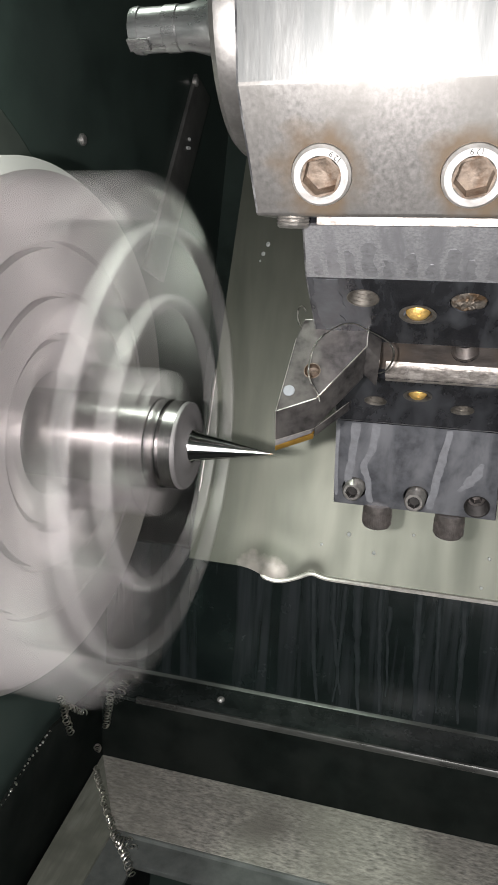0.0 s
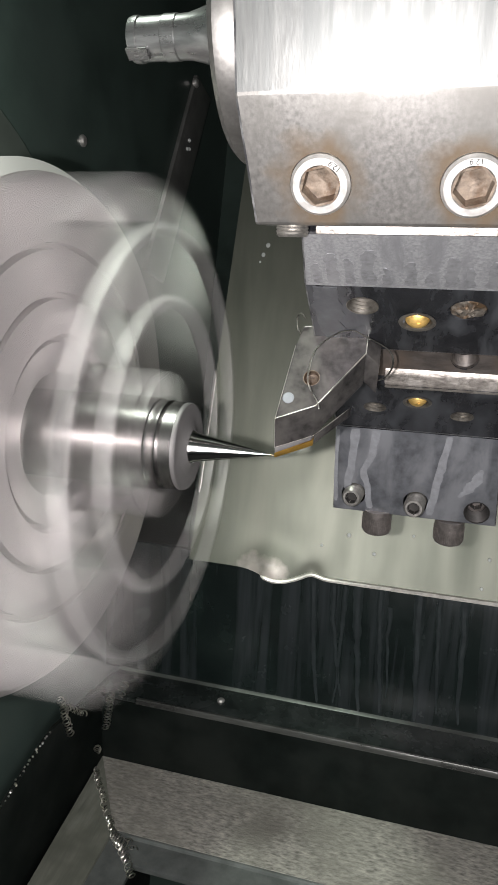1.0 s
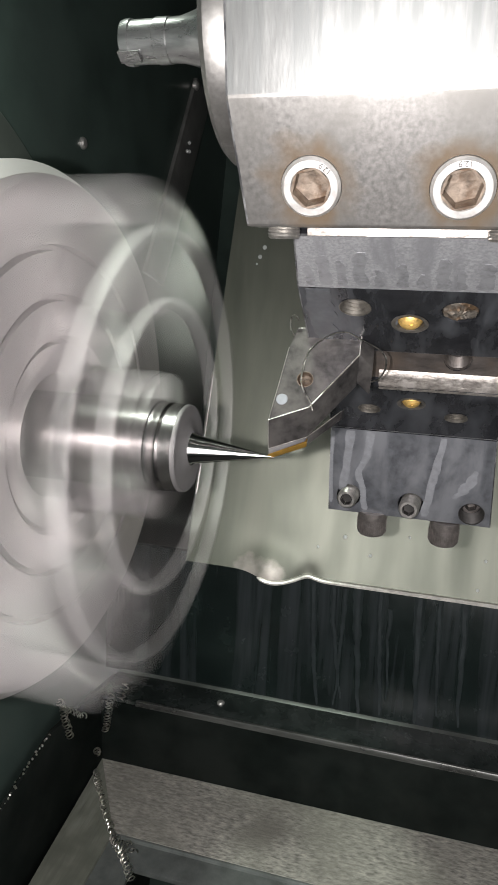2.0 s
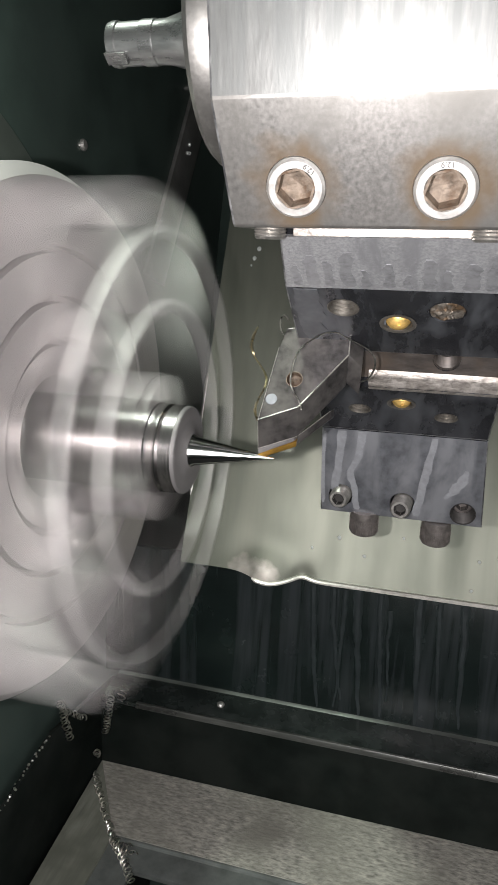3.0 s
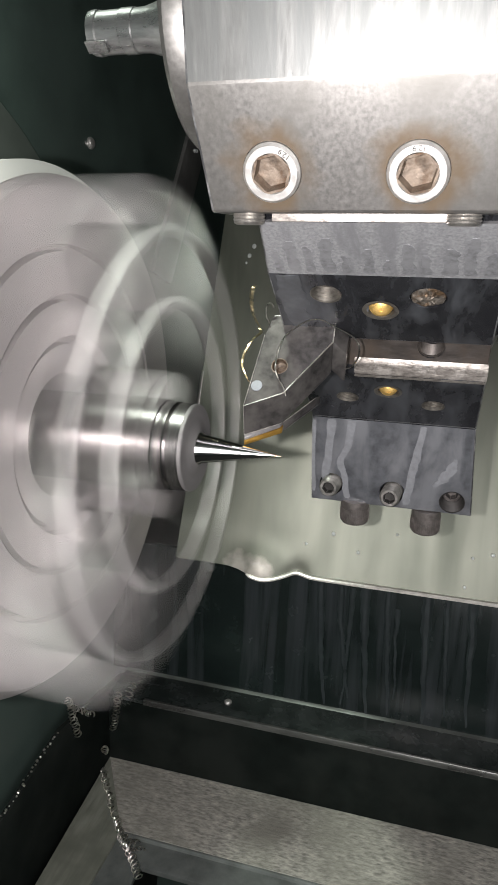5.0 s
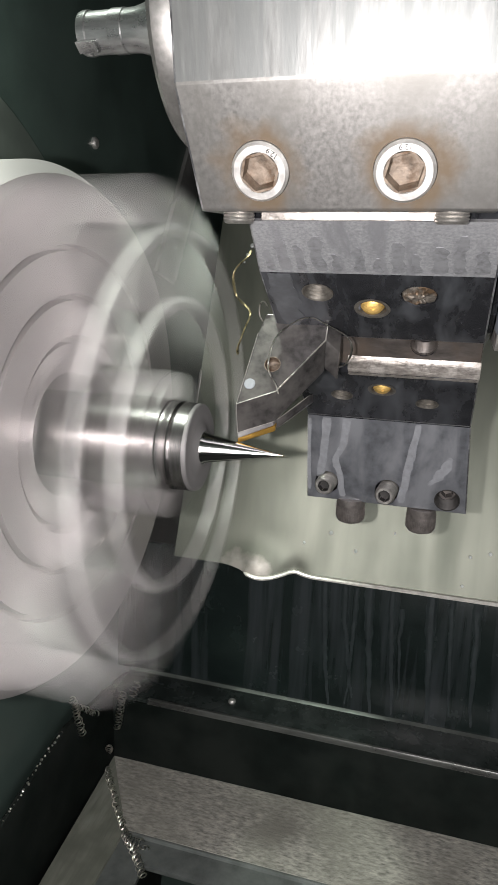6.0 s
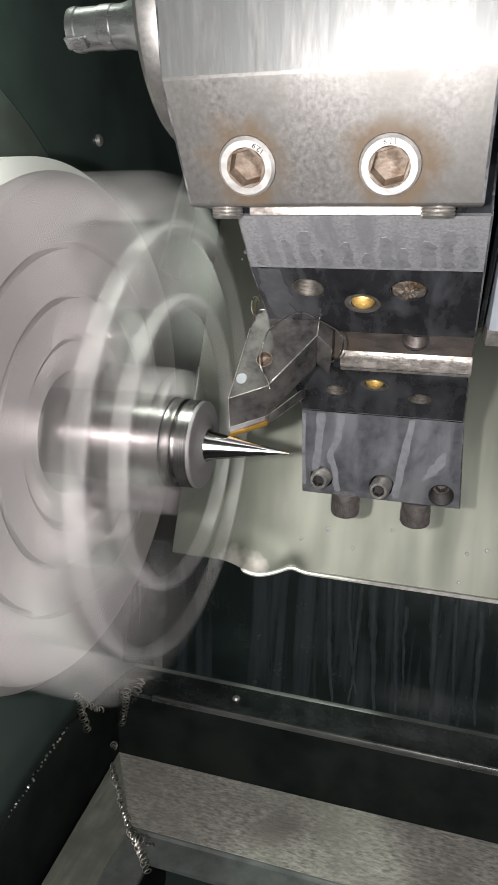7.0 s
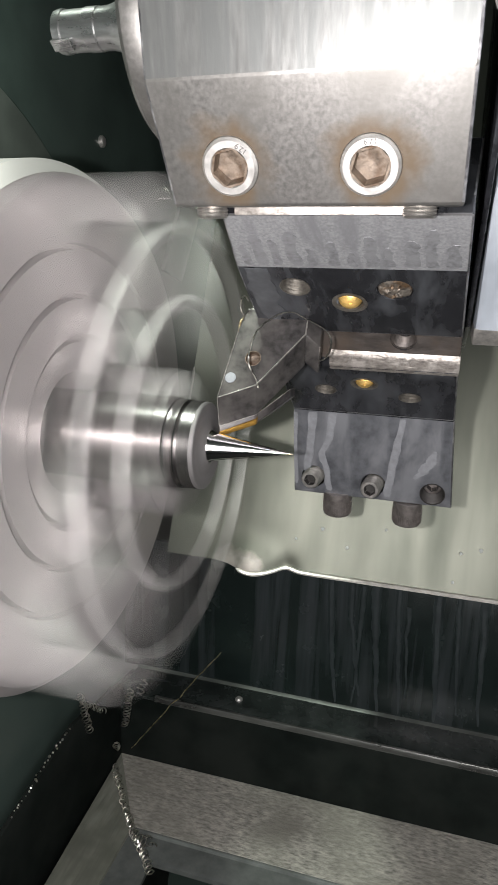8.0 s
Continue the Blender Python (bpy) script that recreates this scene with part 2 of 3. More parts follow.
def slab(outline, depth, bevel=0.5):
    """An outline of 3D points drawn out by the vector depth."""
    bm = bmesh.new()
    d = Vector(depth)
    a = [bm.verts.new(p) for p in outline]
    b = [bm.verts.new(Vector(p) + d) for p in outline]
    n = len(a)
    bm.faces.new(a)
    bm.faces.new(b)
    for i in range(n):
        bm.faces.new((a[i], a[(i + 1) % n], b[(i + 1) % n], b[i]))
    bmesh.ops.recalc_face_normals(bm, faces=bm.faces)
    return bevelled(bm, bevel)


def turned(profile, m=Matrix(), n=96, closed=False, start=0.0, arc=360.0):
    """A (z, r) profile turned about z, then placed by m."""
    bm = bmesh.new()
    rings = []
    full = arc > 359.9
    steps = n if full else n + 1
    for z, r in profile:
        if r < 1e-6:
            rings.append([bm.verts.new((0, 0, z))])
        else:
            rings.append([bm.verts.new((r * math.cos(radians(start + arc * i / n)), r * math.sin(radians(start + arc * i / n)), z)) for i in range(steps)])
    pairs = list(zip(rings, rings[1:])) + ([(rings[-1], rings[0])] if closed else [])
    for a, b in pairs:
        for i in range(n):
            j = (i + 1) % steps
            if len(a) == 1 and len(b) == 1:
                continue
            if len(a) == 1:
                bm.faces.new((a[0], b[i], b[j]))
            elif len(b) == 1:
                bm.faces.new((a[i], b[0], a[j]))
            else:
                bm.faces.new((a[i], b[i], b[j], a[j]))
    bm.transform(m)
    return bm


def along(p, n, spin=0.0):
    """The pose at p (bed millimetres) whose z goes along n."""
    q = Vector(n).normalized().to_track_quat("Z", "Y").to_matrix().to_4x4()
    return Matrix.Translation(p) @ q @ pose(0, 0, 0, 0, 0, spin)


ALONG_X = along((0, 0, 0), (1, 0, 0))


def wire(points, radius, n=6, smooth=4):
    """A round strand through the points."""
    pts = [Vector(p) for p in points]
    fine = []
    for i in range(len(pts) - 1):
        p0, p1, p2, p3 = pts[max(i - 1, 0)], pts[i], pts[i + 1], pts[min(i + 2, len(pts) - 1)]
        for k in range(smooth):
            t = k / smooth
            fine.append(0.5 * ((2 * p1) + (p2 - p0) * t + (2 * p0 - 5 * p1 + 4 * p2 - p3) * t * t + (3 * p1 - p0 - 3 * p2 + p3) * t ** 3))
    fine.append(pts[-1])
    bm = bmesh.new()
    rings = []
    for i, p in enumerate(fine):
        d = (fine[min(i + 1, len(fine) - 1)] - fine[max(i - 1, 0)]).normalized()
        q = d.to_track_quat("Z", "Y").to_matrix()
        r = radius * (0.35 if i in (0, len(fine) - 1) else 1)
        rings.append([bm.verts.new(p + q @ Vector((r * math.cos(a * math.tau / n), 0.6 * r * math.sin(a * math.tau / n), 0))) for a in range(n)])
    for a, b in zip(rings, rings[1:]):
        for i in range(n):
            bm.faces.new((a[i], a[(i + 1) % n], b[(i + 1) % n], b[i]))
    bm.faces.new(rings[0])
    bm.faces.new(rings[-1])
    return bm


def cut(ob, cutters, sharp=9):
    """Takes the cutters (bmeshes in bed millimetres) out of ob's mesh."""
    tools = []
    for bm in cutters:
        me = bpy.data.meshes.new("cutter")
        bmesh.ops.recalc_face_normals(bm, faces=bm.faces)
        for v in bm.verts:
            v.co *= MM
        bm.to_mesh(me)
        bm.free()
        tool = new("cutter", me)
        tool.matrix_world = ob.matrix_world if not ob.parent else BED
        tools.append(tool)
        mod = ob.modifiers.new("cut", "BOOLEAN")
        mod.operation, mod.solver, mod.object = "DIFFERENCE", "EXACT", tool
    bpy.context.view_layer.update()
    me = bpy.data.meshes.new_from_object(ob.evaluated_get(bpy.context.evaluated_depsgraph_get()))
    ob.modifiers.clear()
    ob.data = me
    me.set_sharp_from_angle(angle=radians(sharp))
    for tool in tools:
        bpy.data.objects.remove(tool)
    return ob


def rod(p, n, r, h0, h1, sides=48):
    return turned([(h0, 0), (h0, r), (h1, r), (h1, 0)], along(p, n), sides)


def block(x0, x1, y0, y1, z0, z1, bevel=0.5):
    return prism([(y0, z0), (y1, z0), (y1, z1), (y0, z1)], x0, x1, bevel)


# ---- structure: the machine's inner walls ----

def structure(name, bm, mat, label, category):
    return tagged(part(name, bm, mat), label, category, kind="structure")


def strip(p, q, thick, x0, x1, bevel=0.4):
    """A plate between the profile points p and q, its face on that line and its thickness behind it."""
    a, b = Vector((0, *p)), Vector((0, *q))
    n = (b - a).cross(Vector((1, 0, 0))).normalized() * thick
    return prism([p, q, (q[0] + n.y, q[1] + n.z), (p[0] + n.y, p[1] + n.z)], x0, x1, bevel)


LIP_P = (237.0, -98.0)
LEAN = 0.05
PANEL_Q = (267.0, -210.0)
LEDGE_Q = (231.0, -220.0)
WALL_Q = (247.6, -282.0)
PLATE_Q = (182.0, -299.6)
structure("wall_headstock", block(-262, -250, -420, 480, -300, 560, 0), ENAMEL, "dark green enamelled sheet wall behind the chuck", "machine wall")
structure("spindle_cover", turned([(-250, 60), (-250, 186), (-247, 186), (-246, 184), (-246, 60)], ALONG_X, 128), COVERGREEN, "dark grey-green round cover behind the chuck", "spindle cover")
structure("corner_trim", slab([(-246, 262, 150), (-246, 306, 150), (-246, 386, 372), (-246, 340, 372)], (-4, 0, 0), 0.6), TRIMGREY, "dull grey trim strip with droplets", "trim")
structure("panel_below_cover", strip(PANEL_Q, (LIP_P[0] + 7, LIP_P[1] + 6), 6, -250, 420), STREAKED, "black panel with dried coolant streaks under the way cover", "machine panel")
structure("ledge", strip(LEDGE_Q, PANEL_Q, 4, -236, 420), LEDGE, "wet dark steel ledge with a bright worn edge", "ledge")
structure("ledge_seam", prism([(PANEL_Q[0] - 3, PANEL_Q[1] - 1), (PANEL_Q[0], PANEL_Q[1] - 1), (PANEL_Q[0], PANEL_Q[1] + 1.6)], -236, 420, 0.3), LEDGESEAM, "thin worn seam where ledge and panel meet", "trim")
structure("ledge_edge", prism([(LEDGE_Q[0] - 1.6, LEDGE_Q[1] - 3.6), (LEDGE_Q[0] + 1.2, LEDGE_Q[1] - 3.6), (LEDGE_Q[0] + 1.2, LEDGE_Q[1] + 1.6), (LEDGE_Q[0] - 1.6, LEDGE_Q[1] + 1.2)], -203, 420, 0.7), EDGEWET, "worn bright folded edge of the ledge", "trim")
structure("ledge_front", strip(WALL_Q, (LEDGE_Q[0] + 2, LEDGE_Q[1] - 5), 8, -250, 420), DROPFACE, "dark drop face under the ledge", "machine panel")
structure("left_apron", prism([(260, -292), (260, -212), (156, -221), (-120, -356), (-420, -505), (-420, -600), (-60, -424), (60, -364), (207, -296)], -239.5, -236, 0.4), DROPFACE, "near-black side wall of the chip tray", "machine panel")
structure("tray_plate", slab([(-236, 247.6, -282), (420, 247.6, -282), (420, 182, -299.6), (-192, 182, -299.6)], (0, 1, -5), 0), TRAY, "brushed grey steel chip tray plate, scratched", "chip tray")
structure("tray_side_plate", slab([(-236, 247.6, -281.9), (-192, 182, -299.5), (-192, -380, -447), (-236, -380, -578)], (0, 1, -5), 0), TRAYSIDE, "dull green-grey sloping side plate of the chip tray", "chip tray")
structure("tray_lip", slab([(-192, 183.5, -299.6), (420, 183.5, -299.6), (420, 180.5, -300.4), (-189, 180.5, -300.4)], (0, -0.6, -4), 0.3), RIM, "thick cut edge of the tray plate", "chip tray")
structure("tray_rim", slab([(-192.5, 183, -302), (420, 183, -302), (420, 161, -308), (-166, 161, -308)], (0, 1, -4), 0.5), RIM, "flat grey rim round the chip opening", "tray rim")
structure("tray_rim_side", slab([(-192.5, 182.9, -302.1), (-166, 161, -308.1), (-166, -380, -453), (-192.5, -380, -448)], (0, 1, -4), 0.5), RIM, "flat grey rim round the chip opening", "tray rim")
structure("wall_back", block(-262, 520, 470, 480, -700, 560, 0), ENAMEL, "dark enamelled back wall", "machine wall")
# the next three are out of view, added to keep world light out
structure("wall_far_end", block(510, 520, -420, 480, -700, 560, 0), ENAMEL, "unseen dark end wall that shuts out world light", "machine wall")
structure("ceiling", block(-262, 520, -420, 480, 560, 570, 0), ENAMEL, "unseen dark roof that shuts out world light", "machine roof")
structure("wall_door", block(-262, 520, -430, -420, -700, 560, 0), ENAMEL, "unseen dark front that shuts out world light", "machine wall")
structure("pit_floor", block(-262, 520, -420, 480, -710, -700, 0), PIT, "bottom of the chip pit, black for its shade", "pit")
structure("pit_wall", block(-262, -258, -420, 480, -700, -290, 0), PIT, "side of the chip pit, black for its shade", "pit")

# ---- moving way cover ----
cover = thing("way_cover", "grey-green painted sheet way cover with a bent bare edge", "way cover")


def cover_turn(x):
    """The sheet stands a little askew to the spindle: its near end comes forwards."""
    return 0.08 * min(x - 130, 0)


def cover_sheet():
    """The sheet leans back; near the middle of its lower edge it is dented forwards."""
    bm = bmesh.new()
    xs = [-163 + 3 * i for i in range(179)]
    rows = []
    n = 40
    for k in range(n + 1):
        row = []
        for x in xs:
            t = k / n
            z = LIP_P[1] + (380 - LIP_P[1]) * t ** 2.2
            dent = math.exp(-((x + 92) / 17) ** 2) * math.exp(-((z - LIP_P[1]) / 16) ** 2)
            ripple = math.exp(-((x + 66) / 8) ** 2) * math.exp(-((z - LIP_P[1]) / 10) ** 2)
            swell = math.exp(-((x + 98) / 15) ** 2 - ((z - LIP_P[1] - 9) / 11) ** 2)
            wave = (1.2 * noise.noise((x / 45, z / 60, 3)) + 4.0 * noise.noise((x / 60, z / 150, 8))) * (1 - t) * min(1, (z - LIP_P[1]) / 40)
            y = LIP_P[0] + (z - LIP_P[1]) * LEAN - 5 * dent + 2.5 * ripple + wave - 2.5 * swell + cover_turn(x)
            cutback = 0.03 * (z - LIP_P[1]) * max(0, (-x - 40) / 123)
            row.append(bm.verts.new((x + cutback, y, z * (1 + cover_turn(x) / 517) - 6 * dent + 2.5 * ripple)))
        rows.append(row)
    for a, c in zip(rows, rows[1:]):
        for i in range(len(xs) - 1):
            bm.faces.new((a[i], a[i + 1], c[i + 1], c[i]))
    geom = bmesh.ops.extrude_face_region(bm, geom=bm.faces[:])
    bmesh.ops.translate(bm, verts=[v for v in geom["geom"] if isinstance(v, bmesh.types.BMVert)], vec=(0, 3, 0))
    return bm


def cover_lip():
    """The bare folded edge along the foot of the sheet."""
    pts = []
    for i in range(145):
        x = -104 + 3.2 * i
        dent = math.exp(-((x + 92) / 17) ** 2)
        ripple = math.exp(-((x + 66) / 8) ** 2)
        pts.append((x, LIP_P[0] - 0.6 - 5 * dent + 2.5 * ripple + cover_turn(x), LIP_P[1] * (1 + cover_turn(x) / 517) - 0.6 - 6 * dent + 2.5 * ripple))
    return wire(pts, 3.0, 8, 1)


part("sheet", cover_sheet(), SHEET, cover)
# a made-up bright strand in place of a gleam reflected by the sheet
part("side_edge", wire([(-163.2 + 0.03 * (z - LIP_P[1]), LIP_P[0] + (z - LIP_P[1]) * LEAN + cover_turn(-163) + 0.8, z) for z in range(-40, 70, 10)], 1.5, 8, 2), EDGE, cover, "bright strand at the sheet's end, standing for a reflected gleam")
part("folded_edge", cover_lip(), LIP, cover, "bare bright folded edge, dented")

# ---- chuck ----
chuck = thing("lathe_chuck", "bright steel lathe chuck spinning too fast to see its jaws", "chuck")
part("body", turned([(-250, 60), (-250, 122), (-167.5, 122), (-166.5, 121.4), (-161, 117.4), (-160, 116.6), (-160, 88), (-165, 87.6), (-165, 85.4), (-160, 85), (-160, 66.4), (-165, 66), (-165, 63.8), (-160, 63.4), (-160, 47.6), (-168, 47), (-168, 44), (-163, 43.5), (-163, 37), (-165, 36.5), (-165, 30), (-190, 28), (-190, 0)], ALONG_X, 160), CHUCK, chuck, sharp=20)


def chuck_jaw(angle):
    """A stepped hard jaw: half width, radius from and to, reach along the spindle from and to of each step."""
    turn = Matrix.Rotation(radians(angle), 4, "X")
    bm = prism([(-14, 26), (14, 26), (14, 116), (-14, 116)], -162, -150, 1.2)
    bm.transform(turn)
    jaw = part("jaw", bm, JAW, chuck, "stepped hardened steel chuck jaw")
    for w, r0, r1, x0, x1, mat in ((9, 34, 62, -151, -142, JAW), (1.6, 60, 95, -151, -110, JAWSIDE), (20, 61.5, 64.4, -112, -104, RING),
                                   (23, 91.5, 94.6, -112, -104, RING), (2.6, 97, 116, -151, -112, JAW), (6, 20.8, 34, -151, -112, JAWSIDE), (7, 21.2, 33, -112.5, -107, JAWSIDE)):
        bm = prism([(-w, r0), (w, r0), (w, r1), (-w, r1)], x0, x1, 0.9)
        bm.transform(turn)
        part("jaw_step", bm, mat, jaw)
    for r in (48, 106):
        reach = -142 if r < 60 else -112
        part("jaw_screw", turned([(reach - 1, 0), (reach + 0.4, 0), (reach + 0.4, 2.4), (reach + 1.6, 2.8), (reach + 1.6, 4.2), (reach - 1, 4.4)], turn @ Matrix.Translation((0, 0, r)) @ ALONG_X, 24), BOLT, jaw)


for k in range(3):
    chuck_jaw(120 * k + 20)

# ---- workpiece ----
work = thing("workpiece", "shiny steel bar turned to a slender sharp cone", "workpiece")
part("bar", turned([(-188, 0), (-188, 21), (-112, 21), (-111.5, 20.4), (-110, 20.2), (-109, 20.4), (-107, 20.4), (-106, 19.2), (-105, 20.2), (-99.5, 20.0)], ALONG_X, 128), WORK, work)
end = turned([(-99.6, 19.98), (-98.0, 19.95), (-97.7, 19.5), (-98.0, 15), (-97.4, 10.5), (-95.8, 7.6)], ALONG_X, 128)
for v in end.verts:
    ang = math.atan2(v.co.y, v.co.z)
    v.co.x += 0.9 * noise.noise((3 * math.cos(ang), 3 * math.sin(ang), v.co.x)) if v.co.x > -98.5 else 0
part("end_face", end, WORKEND, work, "rough cut end of the bar with a ragged burr")
part("cone", turned([(-96.5, 7.6), (-95, 7.2), (-94.2, 6.6), (-61.5, 0.72)], ALONG_X, 96), CONE, work, "mirror-bright turned cone")
part("tip", turned([(-61.5, 0.72), (-58.2, 0.2), (-57.6, 0)], ALONG_X, 48), TIP, work, "straw and purple heat-tinted cone tip")

# ---- turret head ----


def wear_edges(ob, slot, skip=(0, 0)):
    """Long narrow chamfer strips are rubbed bright."""
    verts = ob.data.vertices
    flats = [q.normal.copy() for q in ob.data.polygons if q.area > 150 * MM * MM]
    for p in ob.data.polygons:
        co = [verts[i].co for i in p.vertices]
        reach = max((a - b).length for a in co for b in co) / MM
        if not skip[0] < p.center.y / MM < skip[1] and reach > 10 and p.area / MM / MM / reach < 0.8 and max(p.normal.dot(f) for f in flats) < 0.995:
            p.material_index = slot


turret = thing("tool_turret", "worn steel turret head with rust round its bolts", "turret")
A_PROFILE = [(-81, 75), (-105.6, 102.8), (-128.0, 150.6), (-135.5, 190), (-60, 240), (60, 240), (80, 140), (-20, 95)]
drum = part("drum", prism(A_PROFILE, -57.5, 37.6, 0.9, [3, 0, 0, 0, 0, 0, 0, 3]), TURRET, turret, sharp=6)
A_N = Vector((0, -0.748, -0.663))
for spot, around in zip(BOLT_SPOTS, (-38, 0)):
    c = Vector(spot)
    bolt = part("cap_screw", turned([(-2, 0), (-2, 9.0), (4.6, 9.0), (5.5, 8.1), (5.5, 6.1), (5.1, 5.8), (0.2, 5.7), (0.0, 0)], along(c, A_N), 64), BOLT, turret, "bright socket cap screw with rust in its socket")
    hexa = turned([(5.45, 6.6), (5.45, 5.7), (0.4, 5.5), (0.35, 3.0), (0.1, 0)], along(c, A_N, 14), 6)
    part("hex_socket", hexa, RUST, bolt, "rusty hexagon socket", smooth=False)
    letters = bpy.data.curves.new("mark", "FONT")
    letters.body, letters.size, letters.extrude, letters.align_x, letters.align_y = "12.9", 0.0023, 0.00003, "CENTER", "CENTER"
    writing = new("mark", letters)
    bpy.context.view_layer.update()
    mark = bpy.data.meshes.new_from_object(writing.evaluated_get(bpy.context.evaluated_depsgraph_get()))
    bpy.data.objects.remove(writing)
    mark.transform(Matrix.Translation(c * MM) @ along((0, 0, 0), A_N, around) @ pose(0, 0.0072, 0.00552, 0, 0, 180))
    mark.materials.append(SOCKET)
    stamped = new("stamped_mark", mark)
    stamped.parent = bolt
    stamped["label"] = "stamped mark 12.9"
cut(drum, [rod(s, A_N, 9.2, -2.5, 12) for s in BOLT_SPOTS], 6)
drum.data.materials.append(WIPED)
drum.data.materials.append(WORNEDGE)
for p in drum.data.polygons:
    if p.center.z > 0.104 and p.normal.y < -0.8:
        p.material_index = 1
wear_edges(drum, 2)
for x in (-44, 24.5):
    part("clamp_screw", turned([(-6, 0), (-6, 5.4), (1.0, 5.4), (1.4, 5.0), (1.9, 5.4), (2.4, 5.0), (2.9, 5.4), (3.4, 5.0), (3.9, 5.4), (4.4, 5.0), (4.9, 5.2), (5.6, 4.4), (5.6, 0)], along((x, -74, 79.5), (0, 0.30, -0.95)), 32), THREAD, turret, "short set screw standing out below")
part("flange", turned([(-66, 0), (-66, 36), (-64, 38), (-58, 38), (-56, 37), (-56, 0)], Matrix.Translation((0, -78, 137)) @ ALONG_X, 96), TURRET, turret, "round steel flange")
part("sleeve", turned([(-98, 0), (-98, 5.2), (-97.4, 6.4), (-96.2, 6.7), (-94.6, 6.7), (-94.2, 6.3), (-86.5, 6.3), (-86.2, 6.6), (-82, 6.6), (-81.6, 6.3), (-78, 6.5), (-75, 7.2), (-71, 8.4), (-68, 10.5), (-65, 14), (-65, 0)], Matrix.Translation((0, -91, 130)) @ ALONG_X, 64), SLEEVE, turret, "stubby worn steel sleeve")

part("sleeve_flat", slab([(-97.6, -96.6, 123.9), (-90.5, -96.6, 123.9), (-90.5, -92.6, 122.4), (-97.6, -92.6, 122.4)], (0, 2, 2), 0.3), SLEEVE, turret, "bright milled flat on the sleeve")

# ---- tool block ----
holder = thing("tool_block", "black oxide tool block with threaded holes and coolant stains", "tool block")
B_PROFILE = [(-71, 76), (-40, 67), (8, 52), (10, 56), (16.5, 48.2), (20.2, 43.0), (22.5, 38.35), (75.5, 20.5), (101, -27), (128, -14), (150, 120), (-50, 110), (-66, 84)]
B_SL = [3, 0, -1, -1, 4, 4, 4, 3.5, 3.5, 3.5, 0, 0, 2]
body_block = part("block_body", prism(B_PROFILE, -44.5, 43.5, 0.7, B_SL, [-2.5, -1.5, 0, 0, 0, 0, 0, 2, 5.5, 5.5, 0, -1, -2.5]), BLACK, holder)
B_N, C_N = Vector((0, -0.298, -0.954)), Vector((0, -0.881, -0.473))
D_N = Vector((0, -0.319, -0.948))
HOLES = [("hole", (-23.4, -26.9, 62.9), B_N, 6.3, 14), ("brass", (-2.4, -16.7, 59.7), B_N, 7.2, 3), ("clog", (15.8, -26.3, 62.7), B_N, 7.0, 3),
         ("brass", (0.7, 38.6, 32.9), D_N, 6.7, 3), ("hole", (22.4, 51.4, 28.6), D_N, 5.6, 12), ("hole", (-19.4, 48.0, 29.8), D_N, 5.6, 12)]
SCREWS = [(-29.2, 95.6, -16.9), (5.2, 96.3, -18.2), (38.0, 97.4, -20.2)]
cutters = [rod(p, n, r, -depth, 3) for _, p, n, r, depth in HOLES]
cutters += [rod(p, C_N, 6.9, -14, 3) for p in SCREWS]
cutters.append(rod((18.8, 14.1, 51.9), (0, -0.707, -0.707), 6.0, -9, 3))
cut(body_block, cutters)
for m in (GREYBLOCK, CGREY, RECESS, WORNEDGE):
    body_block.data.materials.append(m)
# fronts take the paler lit greys, undersides keep the black that reflects the floor
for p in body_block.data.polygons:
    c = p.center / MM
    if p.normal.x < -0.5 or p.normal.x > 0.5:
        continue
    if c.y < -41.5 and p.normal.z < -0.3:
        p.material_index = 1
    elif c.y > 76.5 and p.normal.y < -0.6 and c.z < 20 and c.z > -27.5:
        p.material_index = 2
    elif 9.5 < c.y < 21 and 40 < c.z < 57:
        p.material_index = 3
wear_edges(body_block, 4, (8, 24.5))


def threads(p, n, r, depth, mat, name, label):
    """A threaded sleeve sunk into the block."""
    prof = [(0.25, r + 0.05), (0.25, r - 0.3)]
    z = -0.4
    while z > -depth + 1:
        prof += [(z, r - 0.35), (z - 0.8, r - 1.3)]
        z -= 1.6
    prof += [(-depth + 0.2, r - 1.0)]
    return part(name, turned(prof, along(p, n), 40), mat, holder, label)


for kind_, p, n, r, depth in HOLES:
    if kind_ == "hole":
        threads(p, n, r, depth, DIRTYRING, "threaded_hole", "bright thread of a clamping hole")
    elif kind_ == "brass":
        seat = part("nozzle_ring", turned([(0.3, r + 0.1), (0.5, r - 0.4), (0.2, r - 1.6), (-2.6, r - 1.8), (-2.6, 0)], along(p, n), 40), DIRTYRING, holder, "dull ring round a brass coolant nozzle")
        big = r - 1.95
        dome = [(big * math.cos(radians(a)), big * math.sin(radians(a))) for a in range(110, 19, -10)]
        spout = Vector(n) + Vector((0.15, -0.55, 0))
        part("nozzle_ball", turned(dome + [(big * 0.97, 0.7), (big * 0.9, 0.5), (big * 0.9, 0)], along(Vector(p) - Vector(n) * big * 0.6, spout), 36), BRASS, seat, "scratched brass nozzle ball with a spout hole")
    else:
        bm = turned([(-2.5, r - 0.1), (-0.6, r - 0.5), (-0.2, r - 1.2), (0.0, r - 2.2), (0.2, r - 3.1), (0.3, r - 4.0), (0.3, r - 4.9), (0.2, r - 5.8), (0.2, 0)], along(p, n), 40)
        for v in bm.verts:
            v.co += Vector(n) * 1.1 * noise.noise(v.co * 1.1)
        part("clogged_hole", bm, PLUGDIRT, holder, "screw hole clogged with fine chips")
